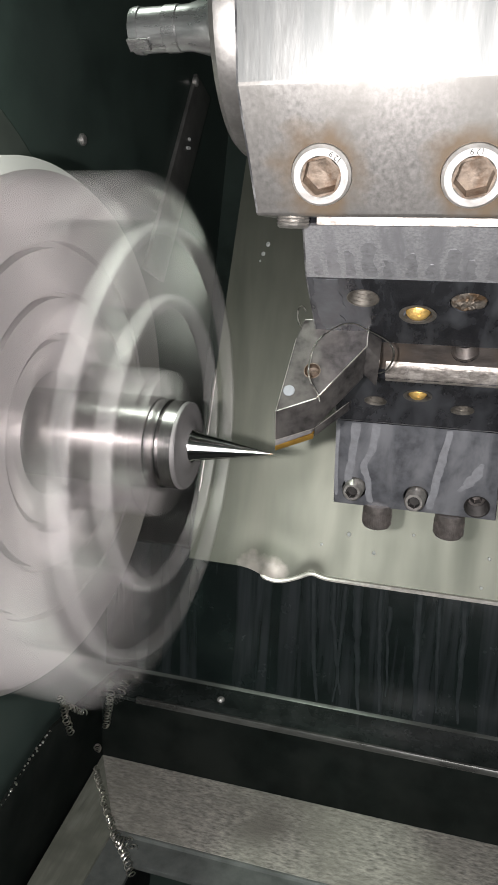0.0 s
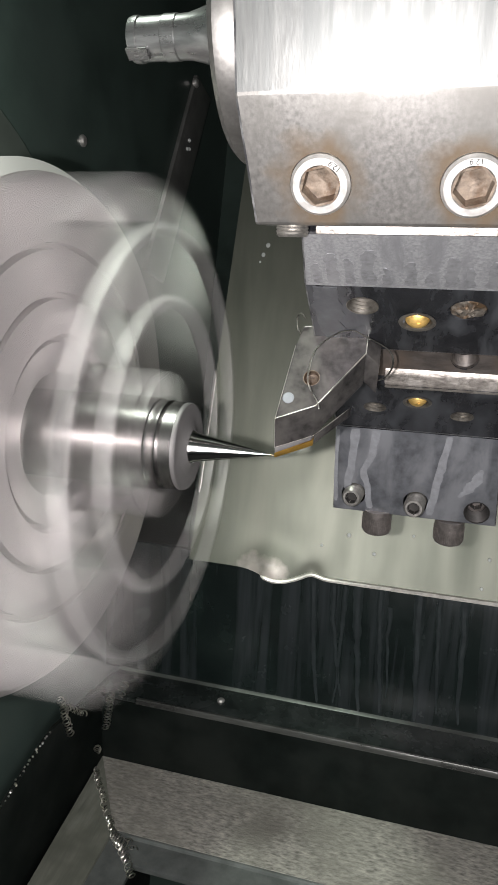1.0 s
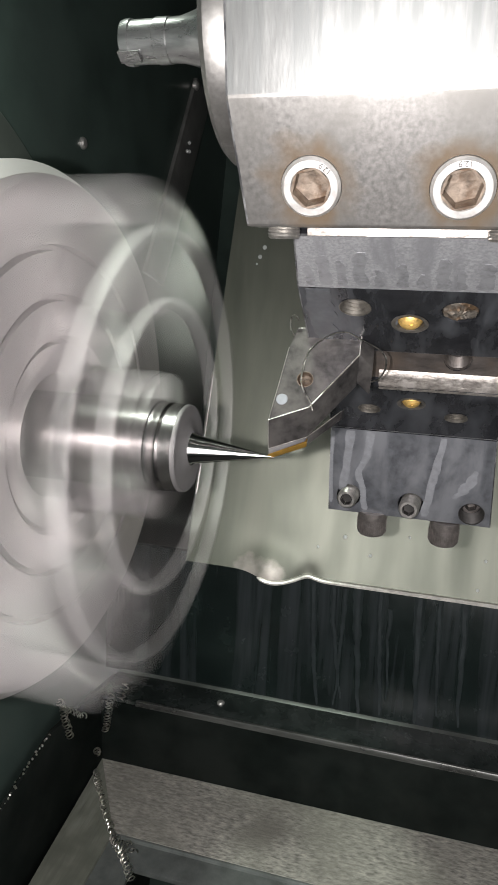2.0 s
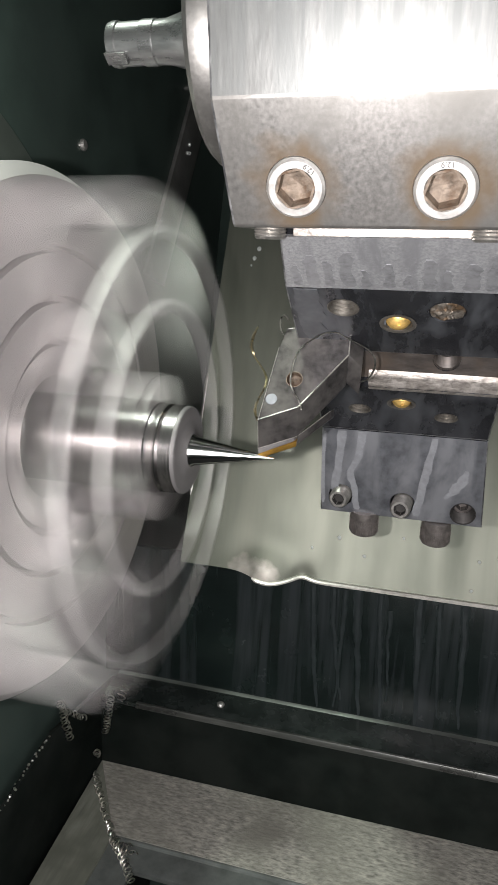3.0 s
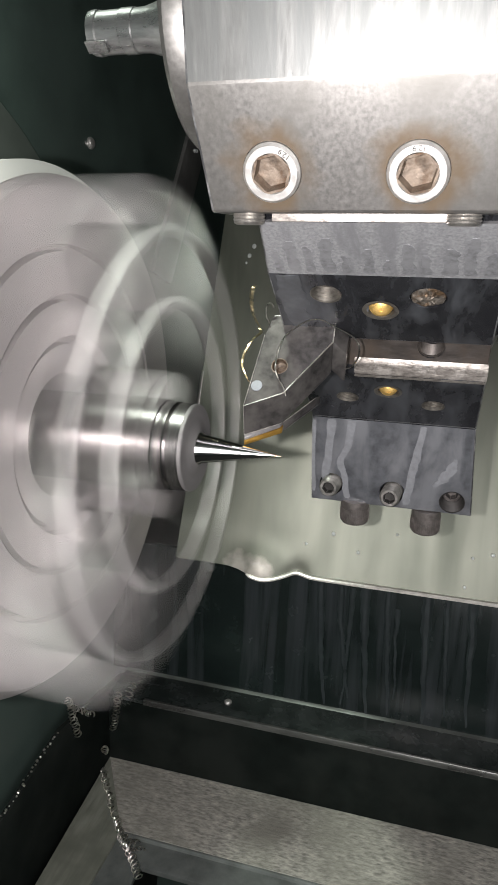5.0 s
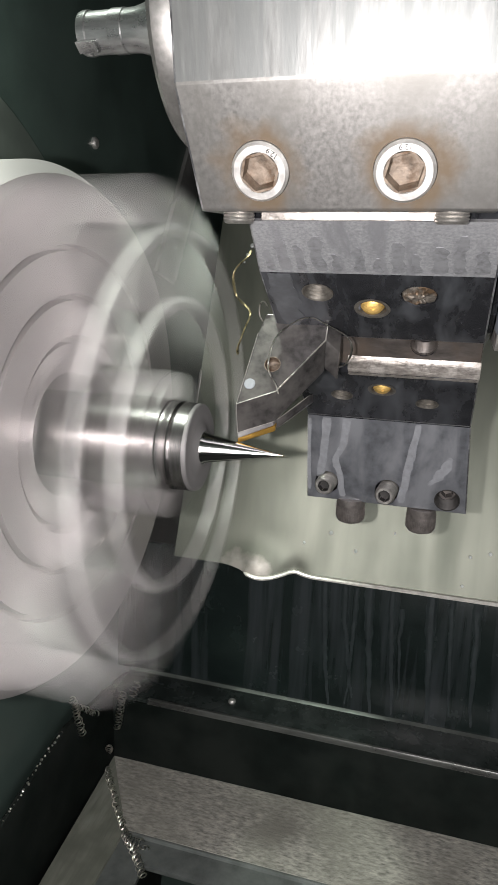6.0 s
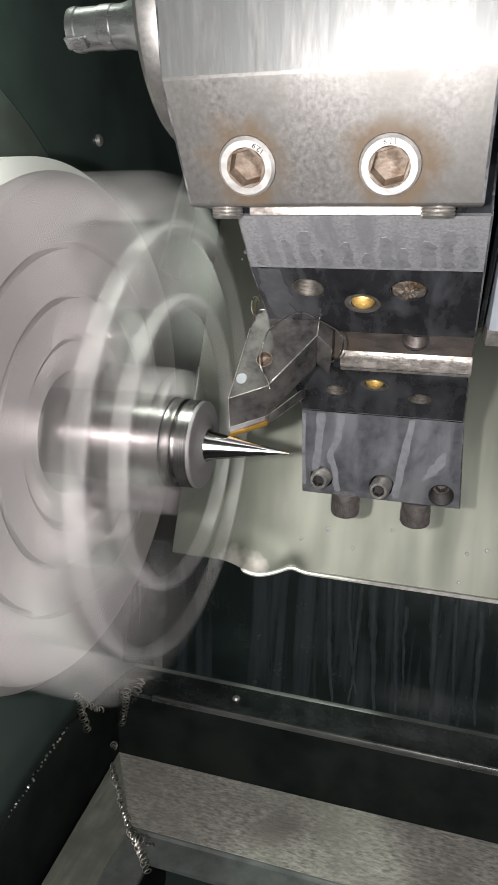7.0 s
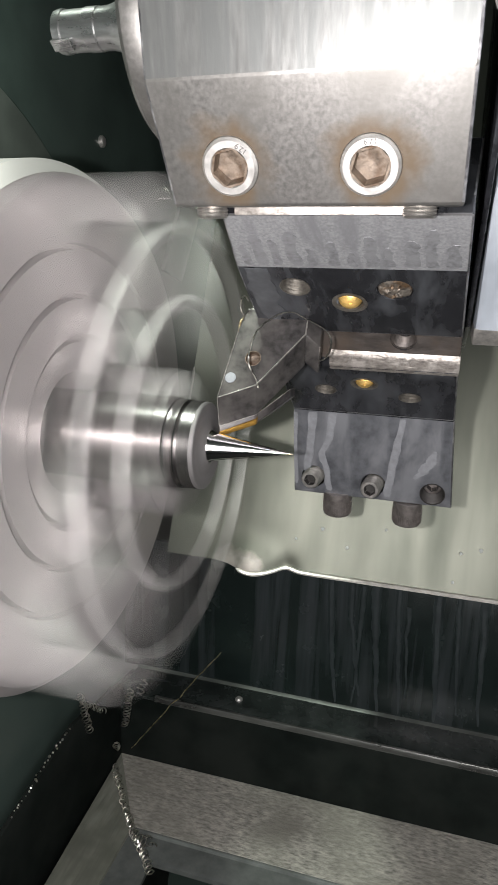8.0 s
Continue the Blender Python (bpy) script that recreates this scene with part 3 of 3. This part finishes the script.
threads((18.8, 14.1, 51.9), (0, -0.707, -0.707), 5.9, 9, RECESS, "threaded_hole", "")


def grub_screw(p, n, out, spin, mat=THREAD):
    r = 5.6
    prof = [(-12, 0), (-12, r)]
    z = -3.0
    while z < out - 1.2:
        prof += [(z, r), (z + 0.5, r - 0.45)]
        z += 1.0
    prof += [(out - 1.0, r - 0.2), (out, r - 1.0), (out, 3.4), (out - 0.5, 3.1), (out - 4, 3.0), (out - 4, 0)]
    screw = part("grub_screw", turned(prof, along(p, n), 36), mat, holder, "bright threaded grub screw standing out of the block")
    part("hex_socket", turned([(out + 0.03, 3.55), (out + 0.03, 3.2), (out - 3.6, 3.1), (out - 3.6, 0)], along(p, n, spin), 6), SOCKET, screw, "dark hexagon socket", smooth=False)


S_N = Vector((-0.10, -0.95, -0.30))
grub_screw(SCREWS[0], S_N, 8.0, 10)
grub_screw(SCREWS[1], S_N, 10.0, 35)
threads(SCREWS[2], C_N, 6.9, 14, SOCKET, "threaded_hole", "empty grub screw hole")
grub_screw(SCREWS[2], C_N, -8.5, 20, DARKBOLT)
for x, y, z in ((-15.6, 107, -30), (25.0, 108, -31)):
    axis = Vector((0, 0.36, -0.93))
    prof = [(-6, 0), (-6, 8.2), (7.0, 8.2), (8.2, 7.6), (8.8, 6.6), (8.8, 0)]
    bm = turned(prof, along((x, y, z), axis), 96)
    cap = part("cap_screw", bm, DARKBOLT, holder, "dark knurled cap screw head under the block")
    ridge = bmesh.new()
    for k in range(48):
        a = k * math.tau / 48
        piece = block(-0.22, 0.22, 8.0, 8.5, -1.0, 6.8, 0)
        piece.transform(along((x, y, z), axis) @ Matrix.Rotation(a, 4, "Z"))
        me = bpy.data.meshes.new("ridge")
        piece.to_mesh(me)
        piece.free()
        ridge.from_mesh(me)
        bpy.data.meshes.remove(me)
    part("knurling", ridge, DARKBOLT, cap, "", smooth=False)
part("bright_strip", prism([(-73.5, 79.5), (-72.0, 75.4), (-68, 77), (-68, 82)], -36.5, 19.5, 0.4), RAIL, holder, "bare bright step under the turret")
# raised bright rail in the slot
part("clamp_rail", prism([(18.0, 45.6), (19.0, 43.0), (22.4, 38.5), (24.4, 37.2), (24, 49)], -14.8, 43.8, 0.8), RAIL, holder, "bright worn steel clamping rail")



def film(points, thick=0.14):
    """A dried trail of coolant: (place, half width, normal) from end to end, a little proud of its surface."""
    bm = bmesh.new()
    fine = []
    for (p0, w0, n0), (p1, w1, n1) in zip(points, points[1:]):
        for k in range(8):
            t = k / 8
            s = t * t * (3 - 2 * t)
            fine.append((Vector(p0).lerp(Vector(p1), t) + Vector((1, 0, 0)) * (s - t) * (p1[0] - p0[0]), w0 + (w1 - w0) * t, Vector(n0)))
    fine.append((Vector(points[-1][0]), points[-1][1] * 0.5, Vector(points[-1][2])))
    left, right = [], []
    for i, (p, w, n) in enumerate(fine):
        a = w * (1 + 0.45 * noise.noise((i * 0.31, p.x, 2)))
        c = w * (1 + 0.45 * noise.noise((i * 0.31, p.x, 7)))
        left.append(bm.verts.new(p + n * thick - Vector((a, 0, 0))))
        right.append(bm.verts.new(p + n * thick + Vector((c, 0, 0))))
    for i in range(len(fine) - 1):
        bm.faces.new((left[i], right[i], right[i + 1], left[i + 1]))
    geom = bmesh.ops.extrude_face_region(bm, geom=bm.faces[:])
    bmesh.ops.translate(bm, verts=[v for v in geom["geom"] if isinstance(v, bmesh.types.BMVert)], vec=-Vector(points[0][2]) * (thick + 0.3))
    return bm


def on_face(x, v):
    """A place on the block's front face, v of the way down it."""
    return (x, 75.5 + 25.5 * v, 20.5 - 47.5 * v)


for trail in (((-30, 0.03, 2.2), (-31.5, 0.4, 2.2), (-33, 0.76, 2.5)),
              ((-19, 0.03, 2.4), (-20.5, 0.3, 1.8), (-24.5, 0.5, 1.9), (-21.5, 0.75, 1.7), (-20, 0.95, 2.2)),
              ((19, 0.03, 1.4), (17.5, 0.3, 2.3), (15, 0.6, 2.1), (13, 0.95, 2.2)),
              ((37, 0.36, 0.9), (35.5, 0.48, 3.2), (32, 0.6, 2.8), (28, 0.7, 1.2)),
              ((-39.6, 0.05, 1.0), (-40, 0.5, 0.9), (-39.4, 0.9, 1.3))):
    part("dried_trail", film([(on_face(x, v), w, C_N) for x, v, w in trail]), FILM, holder, "pale dried coolant trail")
for trail in (((-33, -36, 66.0), (-32, -20, 61.2), (-34, -6, 56.8)), ((-11, -36, 66.0), (-9, -18, 60.5), (-12, 2, 54.2)), ((7, -30, 64.2), (8, -12, 58.6), (4, 4, 53.6)), ((28, -38, 66.6), (26, -22, 61.8), (30, -4, 56.2)), ((38, -34, 65.4), (36, -14, 59.2), (38, 4, 53.5))):
    part("dried_trail", film([(p, 1.8, B_N) for p in trail]), FAINTFILM, holder)

part("dried_trail", film([((-37, y, 67 - (y + 40) * 0.3125), w, B_N) for y, w in ((-39, 4.5), (-26, 5.5), (-12, 5.0), (4, 3.5))], 0.25), GREYFILM, holder, "broad grey film of dried coolant")

# wet drips that stand on the pale strip under the turret
for x, top, w in ((-39, -54, 1.6), (-33, -60, 2.2), (-27.5, -57, 1.7), (-20, -62, 2.4), (-14, -52, 1.5), (-6, -56, 2.0), (1, -50, 1.4), (8, -59, 2.3), (14, -53, 1.6), (22, -57, 2.6), (29, -63, 2.0), (36, -55, 2.2)):
    part("dried_trail", film([((x + 0.6 * math.sin(y), y, 76 - (y + 71) * 0.2903), w * k, (0, -0.279, -0.960)) for y, k in ((top, 0.5), (top + 3, 1.0), ((top - 41.5) / 2, 0.85), (-41.5, 1.2))], 0.1), DRIP, holder)

# ---- turret housing beyond the block ----
housing = thing("turret_housing", "wet bluish steel cover plate beside the turret head", "cover plate")
part("plate", prism([(-128, 172), (-2, 56), (6, 50), (60, 70), (60, 300), (-128, 300)], 47.5, 90, 1.5), PLATEBLUE, housing)
part("foot", prism([(0, 54.5), (7, 49.0), (60, 69), (60, 74)], 47.2, 90.5, 0.6), EDGE, housing, "bare bright lower edge of the plate")
# added black plate: the dark gap between drum and cover plate as a solid
side = part("side_plate", prism([(-84, 104), (-50, 88), (14, 58), (60, 56), (60, 230), (-100, 230)], 44.2, 46.2, 0.5), BLACK, turret, "dark plate standing for the shaded gap beside the drum")
part("button_head", turned([(0, 0), (0, 9), (4, 8.6), (6.5, 6), (7.4, 0)], along((40, -112, 122), (1, -0.25, 0)), 40), BOLT, turret, "round polished button head")

# ---- turning tool ----
tool = thing("turning_tool", "dark steel turning tool with a gold carbide insert", "cutting tool")
FACE = [(-50.2, 0.1, 59.2), (-22.3, 0.8, 61.4), (-22.1, -3.1, 48.2), (-40.2, -10.6, 24.0), (-56.5, -12.7, 17.2), (-52.6, -2.7, 49.9)]
BACK = Vector((-1.0, 9.6, -12.3))
shank = part("shank", slab(FACE, BACK, 0.45), HOLDER, tool)
cut(shank, [rod((-43.6, -7.0, 35.9), (0, -0.956, 0.29), 3.6, -8, 4, 32)])
part("pin_hole", turned([(0.15, 3.62), (0.2, 3.3), (-4, 3.2), (-5, 2.0), (-5, 0)], along((-43.6, -7.0, 35.9), (0, -0.956, 0.29)), 32), RUST, tool, "dull clamping pin hole")
part("paint_dot", turned([(0.0, 2.5), (0.25, 2.3), (0.4, 1.4), (0.42, 0)], along((-52.2, -10.0, 26.5), (0, -0.956, 0.29)), 32), PAINTDOT, tool, "pale paint dot")
# worn bright edges of the shank
part("worn_edge", wire([FACE[1], FACE[2], FACE[3], FACE[4]], 0.55, 6, 1), EDGE, tool, "worn bright edge")
part("worn_edge", wire([Vector(FACE[4]) + BACK * 0.99, Vector(FACE[3]) + BACK * 0.99], 0.4, 6, 1), EDGE, tool)
part("worn_edge", wire([FACE[5], FACE[4]], 0.38, 6, 1), EDGE, tool)
part("worn_edge", wire([FACE[4], Vector(FACE[4]) + BACK], 0.35, 6, 1), EDGE, tool)
F4, F3 = Vector(FACE[4]), Vector(FACE[3])
low = BACK * 1.0
s0, s1 = F4 + low + Vector((0, 0.3, 0.2)), F3 + low + Vector((-1.2, 0, 0.4))
part("shim", slab([s0, s1, s1 + Vector((2, 14, 3)), s0 + Vector((4, 14, 3))], BACK * 0.20, 0.25), CARBIDE, tool, "grey carbide shim under the insert")
i0, i1 = s0 + BACK * 0.20, s1 + BACK * 0.20 + Vector((1.0, 0, 0))
part("insert", slab([i0 + Vector((-0.2, 0, 0)), i1, i1 + Vector((-1, 11, 6)), i0 + Vector((9, 12, 8))], BACK * 0.18, 0.3), INSERT, tool, "gold coated carbide insert")
w0 = s1 + Vector((1.4, 0.5, 1.0))
part("wedge", slab([w0 + Vector((0, 0, -1)), w0 + Vector((13.2, 3.5, 11.5)), w0 + Vector((13.4, 12, 13)), w0 + Vector((2, 12, 3))], BACK * 0.30, 0.4), HOLDER, tool, "clamping wedge with a bright edge")
part("wedge_edge", wire([w0 + Vector((0, -0.2, -1)), w0 + Vector((6, 1.4, 4.6)), w0 + Vector((13.2, 3.3, 11.5))], 0.38, 6, 2), EDGE, tool)
part("rear_shank", slab([(-22.4, 0.6, 61.0), (-16.5, 6.0, 58.5), (-16.5, 3.0, 44.0), (-22.2, -2.9, 48.4)], BACK * 0.9, 0.5), HOLDER, tool)

# ---- chips ----
ring_chip = tagged(part("wire_chip", wire([(-38.2, -13.6, 22.6), (-39.6, -13.0, 26), (-43.6, -12.0, 32), (-44.6, -10.5, 38), (-42.6, -8.5, 48), (-34.8, -7, 55.2), (-28, -8, 56.6), (-22.8, -8.5, 54.5), (-12.9, -6, 49.8), (-10.7, -2, 44.7), (-13.3, 4, 39.8), (-17.4, 8, 38.3)], 0.45, 6, 5), CHIP), "thin silver chip looped round the turning tool", "metal chip")
small_chip = tagged(part("hook_chip", wire([(-51.0, -2.0, 55), (-52.6, -3.0, 58), (-52.8, -3.2, 62.5), (-51.2, -3.0, 64), (-49.6, -2.0, 62)], 0.5, 6, 5), CHIP), "small hooked silver chip on the turning tool", "metal chip")
curl = [(4.2 * math.cos(i * 0.37 + 0.4 * math.sin(i * 0.5)) * (0.6 + 0.02 * i), 3.0 * math.sin(i * 0.37), 1.75 * i) for i in range(27)]
curly_chip = tagged(part("curly_chip", wire(curl, 0.55, 6, 4), GOLDCHIP), "straw-coloured curling chip streaming from the cut", "metal chip")

long_chip = tagged(part("long_chip", wire([(1.2 * noise.noise((i * 0.5, 2, 0)), 1.2 * noise.noise((i * 0.5, 6, 0)), 5.0 * (i - 10)) for i in range(21)], 0.5, 6, 3), GOLDCHIP), "long thin straw-coloured chip flying off the cut", "metal chip")

drop = bmesh.new()
bmesh.ops.create_icosphere(drop, subdivisions=3, radius=1.9, matrix=Matrix.Diagonal((1, 1, 1.7, 1)))
coolant_drop = tagged(part("coolant_drop", drop, WET), "pale coolant drop falling from the way cover", "droplet")


def coil(a, c, radius, pitch, sag=0.0, thick=0.5):
    """A springy chip coiled round the line from a to c."""
    a, c = Vector(a), Vector(c)
    d = c - a
    q = d.to_track_quat("Z", "Y").to_matrix()
    n = max(int(d.length / pitch * 8), 8)
    pts = []
    for i in range(n + 1):
        t = i / n
        r = radius * (1.1 + 0.8 * noise.noise((i * 0.17, a.x, 1)))
        stray = 2.2 * noise.noise((t * 5, a.y, 4))
        pts.append(a + d * t + Vector((stray, -stray, 0)) + Vector((0, 0, -sag * 4 * t * (1 - t))) + q @ Vector((r * math.cos(i * 0.785), r * math.sin(i * 0.785), 0)))
    return wire(pts, thick * 1.35, 5, 2)


for a, c, rad, pit in (((-233.8, 229, -283), (-204, 192, -293), 2.0, 5.0), ((-203, 192, -294), (-189, 176, -298), 2.2, 4.4), ((-190, 176, -299), (-174, 166, -301), 3.0, 5.0), ((-176, 166, -303), (-160, 146, -306), 2.4, 4.6), ((-192, 178, -297), (-172, 160, -304), 2.2, 6.0), ((-214, 232, -207), (-216, 228, -220), 2.6, 3.6), ((-236, 162, -205), (-228, 190, -222), 1.8, 4.4),
                       ((-234, 158, -199), (-232, 176, -233), 2.2, 3.5), ((-222, 222, -214), (-226, 226, -248), 2.4, 3.0), ((-230, 222, -262), (-231, 226, -268), 2.0, 2.6)):
    tagged(part("coiled_chip", coil(a, c, rad, pit), CHIP), "coiled silver chip hanging in the chip tray", "metal chip", "chips in the tray")
for p, r in (((-170, 168, -301), 4.2), ((-183, 168, -301.5), 3.6), ((-176, 174, -300), 3.0)):
    pts = [(p[0] + r * (1 - 0.07 * i) * math.cos(i * 0.6), p[1] + r * (1 - 0.07 * i) * math.sin(i * 0.6), p[2] + 0.1 * i) for i in range(14)]
    tagged(part("spiral_chip", wire(pts, 0.55, 6, 3), CHIP), "tight silver chip spiral lying on the tray rim", "metal chip", "chips in the tray")
crumbs = bmesh.new()
for i in range(26):
    t = i / 25
    x, y, z = -237.5, 150 - 62 * t + random.uniform(-2, 2), -222.5 - 30.5 * t
    m = along((x + random.uniform(-1, 2), y, z + 0.6), (random.random() - 0.5, random.random() - 0.5, 1))
    bmesh.ops.create_icosphere(crumbs, subdivisions=1, radius=random.uniform(0.5, 1.2), matrix=m)
tagged(part("chip_crumbs", crumbs, CHIP), "tiny bright chip crumbs along the tray edge", "metal crumbs", kind="stuff")

# ---- dried coolant trails on the panel under the way cover ----
P_N = Vector((0, -0.982, -0.191))
trails, washes = bmesh.new(), bmesh.new()
for x, top, low, lean, w in ((-66, 0.05, 0.98, 9, 1.6), (-50, 0.02, 0.9, 12, 1.2), (-40, 0.10, 0.96, -3, 0.9), (-30, 0.02, 0.99, 8, 1.8), (-12, 0.05, 0.97, 7, 1.2), (-4, 0.2, 0.85, 3, 0.8), (18, 0.03, 0.98, 5, 1.9), (33, 0.02, 0.9, 6, 1.0), (52, 0.05, 0.95, 4, 1.5)):
    rows_ = []
    for k in range(7):
        t = top + (low - top) * k / 6
        p = (x + lean * (k / 6) ** 1.6 + 1.6 * noise.noise((x, k * 0.7, 5)), 244 + 23 * t, -92 - 118 * t)
        rows_.append((p, w * (1.0 - 0.35 * k / 6), P_N))
    for bm, into in ((film(rows_), trails), (film([(Vector(p) - P_N * 0.06, w_ * 2.6 * (1 - 0.1 * k), n_) for k, (p, w_, n_) in enumerate(rows_)]), washes)):
        me = bpy.data.meshes.new("trail")
        bm.to_mesh(me)
        bm.free()
        into.from_mesh(me)
        bpy.data.meshes.remove(me)
tagged(part("coolant_washes", washes, WASH), "thin dull coolant film down the black panel", "coolant film", kind="stuff")
tagged(part("coolant_trails", trails, DARKFILM), "grey dried coolant trails running down the black panel", "coolant trails", kind="stuff")

# ---- fasteners and droplets on the walls ----


def pan_screw(p, n, r, label):
    tagged(part("wall_screw", turned([(-2, 0), (-2, r), (r * 0.3, r), (r * 0.62, r * 0.7), (r * 0.75, 0)], along(p, n), 28), BOLT), label, "screw", "screws on the machine walls")


pan_screw((-250, 139.8, 208.8), (1, 0, 0), 4.2, "dull round-headed screw in the dark wall")
pan_screw((-246, 337.7, 362.4), (1, 0, 0), 4.5, "dull round-headed screw at the trim strip")
pan_screw((-134.8, 249.1, -215.0), (0, -0.26, 0.966), 3.2, "bright wet screw head on the ledge")
pan_screw((-238, 222, -262), (1, 0, 0), 2.6, "small bright screw in the tray wall")
drops = bmesh.new()
for x, z in ((-130, 156), (-127, 164), (-132, 150), (-20, -72), (8, -55), (64, -66), (60, -88), (-40, -60), (30, -40), (-60, -70), (78, -62), (52, -30)):
    y = LIP_P[0] + (z - LIP_P[1]) * LEAN - 0.8 + cover_turn(x)
    bmesh.ops.create_icosphere(drops, subdivisions=2, radius=random.uniform(0.9, 1.9), matrix=Matrix.Translation((x, y, z)) @ Matrix.Diagonal((1, 0.5, 1.1, 1)))
tagged(part("droplets", drops, WET, cover, "wet coolant droplets"), kind="stuff")
trim_drops = bmesh.new()
for y, z in ((334, 302), (331, 292), (336, 294)):
    bmesh.ops.create_icosphere(trim_drops, subdivisions=2, radius=2.0, matrix=Matrix.Translation((-245.5, y, z)))
tagged(part("trim_droplets", trim_drops, WET), "wet coolant droplets on the trim strip", "droplets", kind="stuff")


def feed_at(t):
    for (t0, s0_, r0_), (t1, s1_, r1_) in zip(FEED, FEED[1:]):
        if t <= t1:
            f = (t - t0) / (t1 - t0)
            return s0_ + (s1_ - s0_) * f, r0_ + (r1_ - r0_) * f
    return FEED[-1][1:]


def motions():
    spin = [(i / FPS, 89.5 * i) for i in range(-2, int(8 * FPS) + 3)]
    for ob in (chuck, work):
        walk(ob, [(t, BED @ pose(0, 0, AXIS_Z * MM, a, 0, 0)) for t, a in spin])
    for ob in (turret, housing, holder, tool, ring_chip, small_chip):
        walk(ob, [(t, BED @ pose(sx * MM, -0.177 * r * MM, -0.984 * r * MM)) for t, sx, r in FEED])
    walk(cover, [(t, BED @ pose(sx * MM, 0, 0)) for t, sx, r in FEED])
    rows = []
    for t, x, y, z, ry, rz in CURL:
        sx, r = feed_at(t)
        rows.append((t, BED @ pose((x + sx) * MM, (y - 0.177 * r) * MM, (z - 0.984 * r) * MM, -8, ry, rz)))
    walk(curly_chip, rows)
    walk(coolant_drop, [(t, BED @ Matrix.Translation(Vector(p) * MM)) for t, p in FALL])
    walk(long_chip, [(t, BED @ Matrix.Translation(Vector(p) * MM) @ along((0, 0, 0), n)) for t, p, n in FLIGHT])


# the streaming chip, beside the tool: seconds, place (mm), lean and twist (degrees)
CURL = [(0.0, -40, 16, 22, 12, 0), (1.6, -40, 16, 22, 12, 0), (2.2, -44, 16, 20, 8, 40), (2.8, -56, 12, 14, 0, 80), (3.2, -61, 6, 18, -2, 130), (3.5, -61, 4, 24, -6, 170), (3.8, -60, 4, 24, 16, 210),
        (4.1, -66, 2, 30, -10, 260), (4.3, -60, 2, 34, 14, 310), (4.5, -61, -2, 53, 2, 350), (4.7, -58, -6, 32, 25, 400), (5.2, -60, 0, 30, 10, 450), (5.8, -60, 2, 36, 6, 510), (6.2, -60, 2, 44, 0, 550),
        (6.6, -59, 4, 45, -2, 600), (7.0, -54, 6, 38, 6, 640), (7.4, -52, 8, 34, 8, 680), (7.8, -56, 4, 38, 6, 720), (8.0, -54, 6, 36, 8, 745)]
# the long chip lies beyond the turret, then is flung past: seconds, place (mm), direction
FLIGHT = [(0.0, (330, 215, -288), (1, 0.1, 0)), (7.6, (330, 215, -288), (1, 0.1, 0)), (7.8, (220, 180, -230), (0.7, 0, -0.6)),
          (7.87, (-30, 165, -160), (-0.6, 0.0, -0.8)),
          (7.93, (-154.0, 150.0, -182.9), (-0.6, 0.0, -0.8)), (8.0, (-155.5, 150.0, -184.4), (-0.6, 0.0, -0.8))]
# the drop hangs under the folded edge, then falls past the ledge into the pit: seconds, place (mm)
FALL = [(0.0, (-30.9, 228.0, -94.9)), (0.434, (-30.9, 228.0, -94.9)), (0.467, (-29.4, 228.0, -110.0)), (0.5, (-26.2, 229.0, -144.7)), (0.534, (-21.3, 230.0, -187.8)), (0.567, (-19, 227, -228)), (0.634, (-16, 200, -292)), (0.7, (-10, 150, -380)), (0.8, (0, 120, -690)), (8.0, (0, 120, -694))]
# finer steps along the turn of the spinning meshes
for ob in (*chuck.children_recursive, *work.children_recursive):
    ob.cycles.motion_steps = 4

# seconds, travel along the spindle, travel towards it (mm)
FEED = [(0.0, 0.00, 0.0),
        (0.5, 0.16, 0.79),
        (1.0, 0.08, 2.75),
        (1.5, 0.04, 2.79),
        (1.7, -0.95, 2.78),
        (2.8, -6.26, 2.45),
        (3.0, -7.36, 2.36),
        (3.5, -9.55, 1.35),
        (4.0, -12.43, 0.33),
        (4.5, -15.04, -1.27),
        (6.0, -22.57, -2.13),
        (6.5, -25.04, -2.13),
        (7.0, -28.29, -2.9),
        (7.5, -31.29, -3.0),
        (8.0, -34.61, -3.28)]
motions()
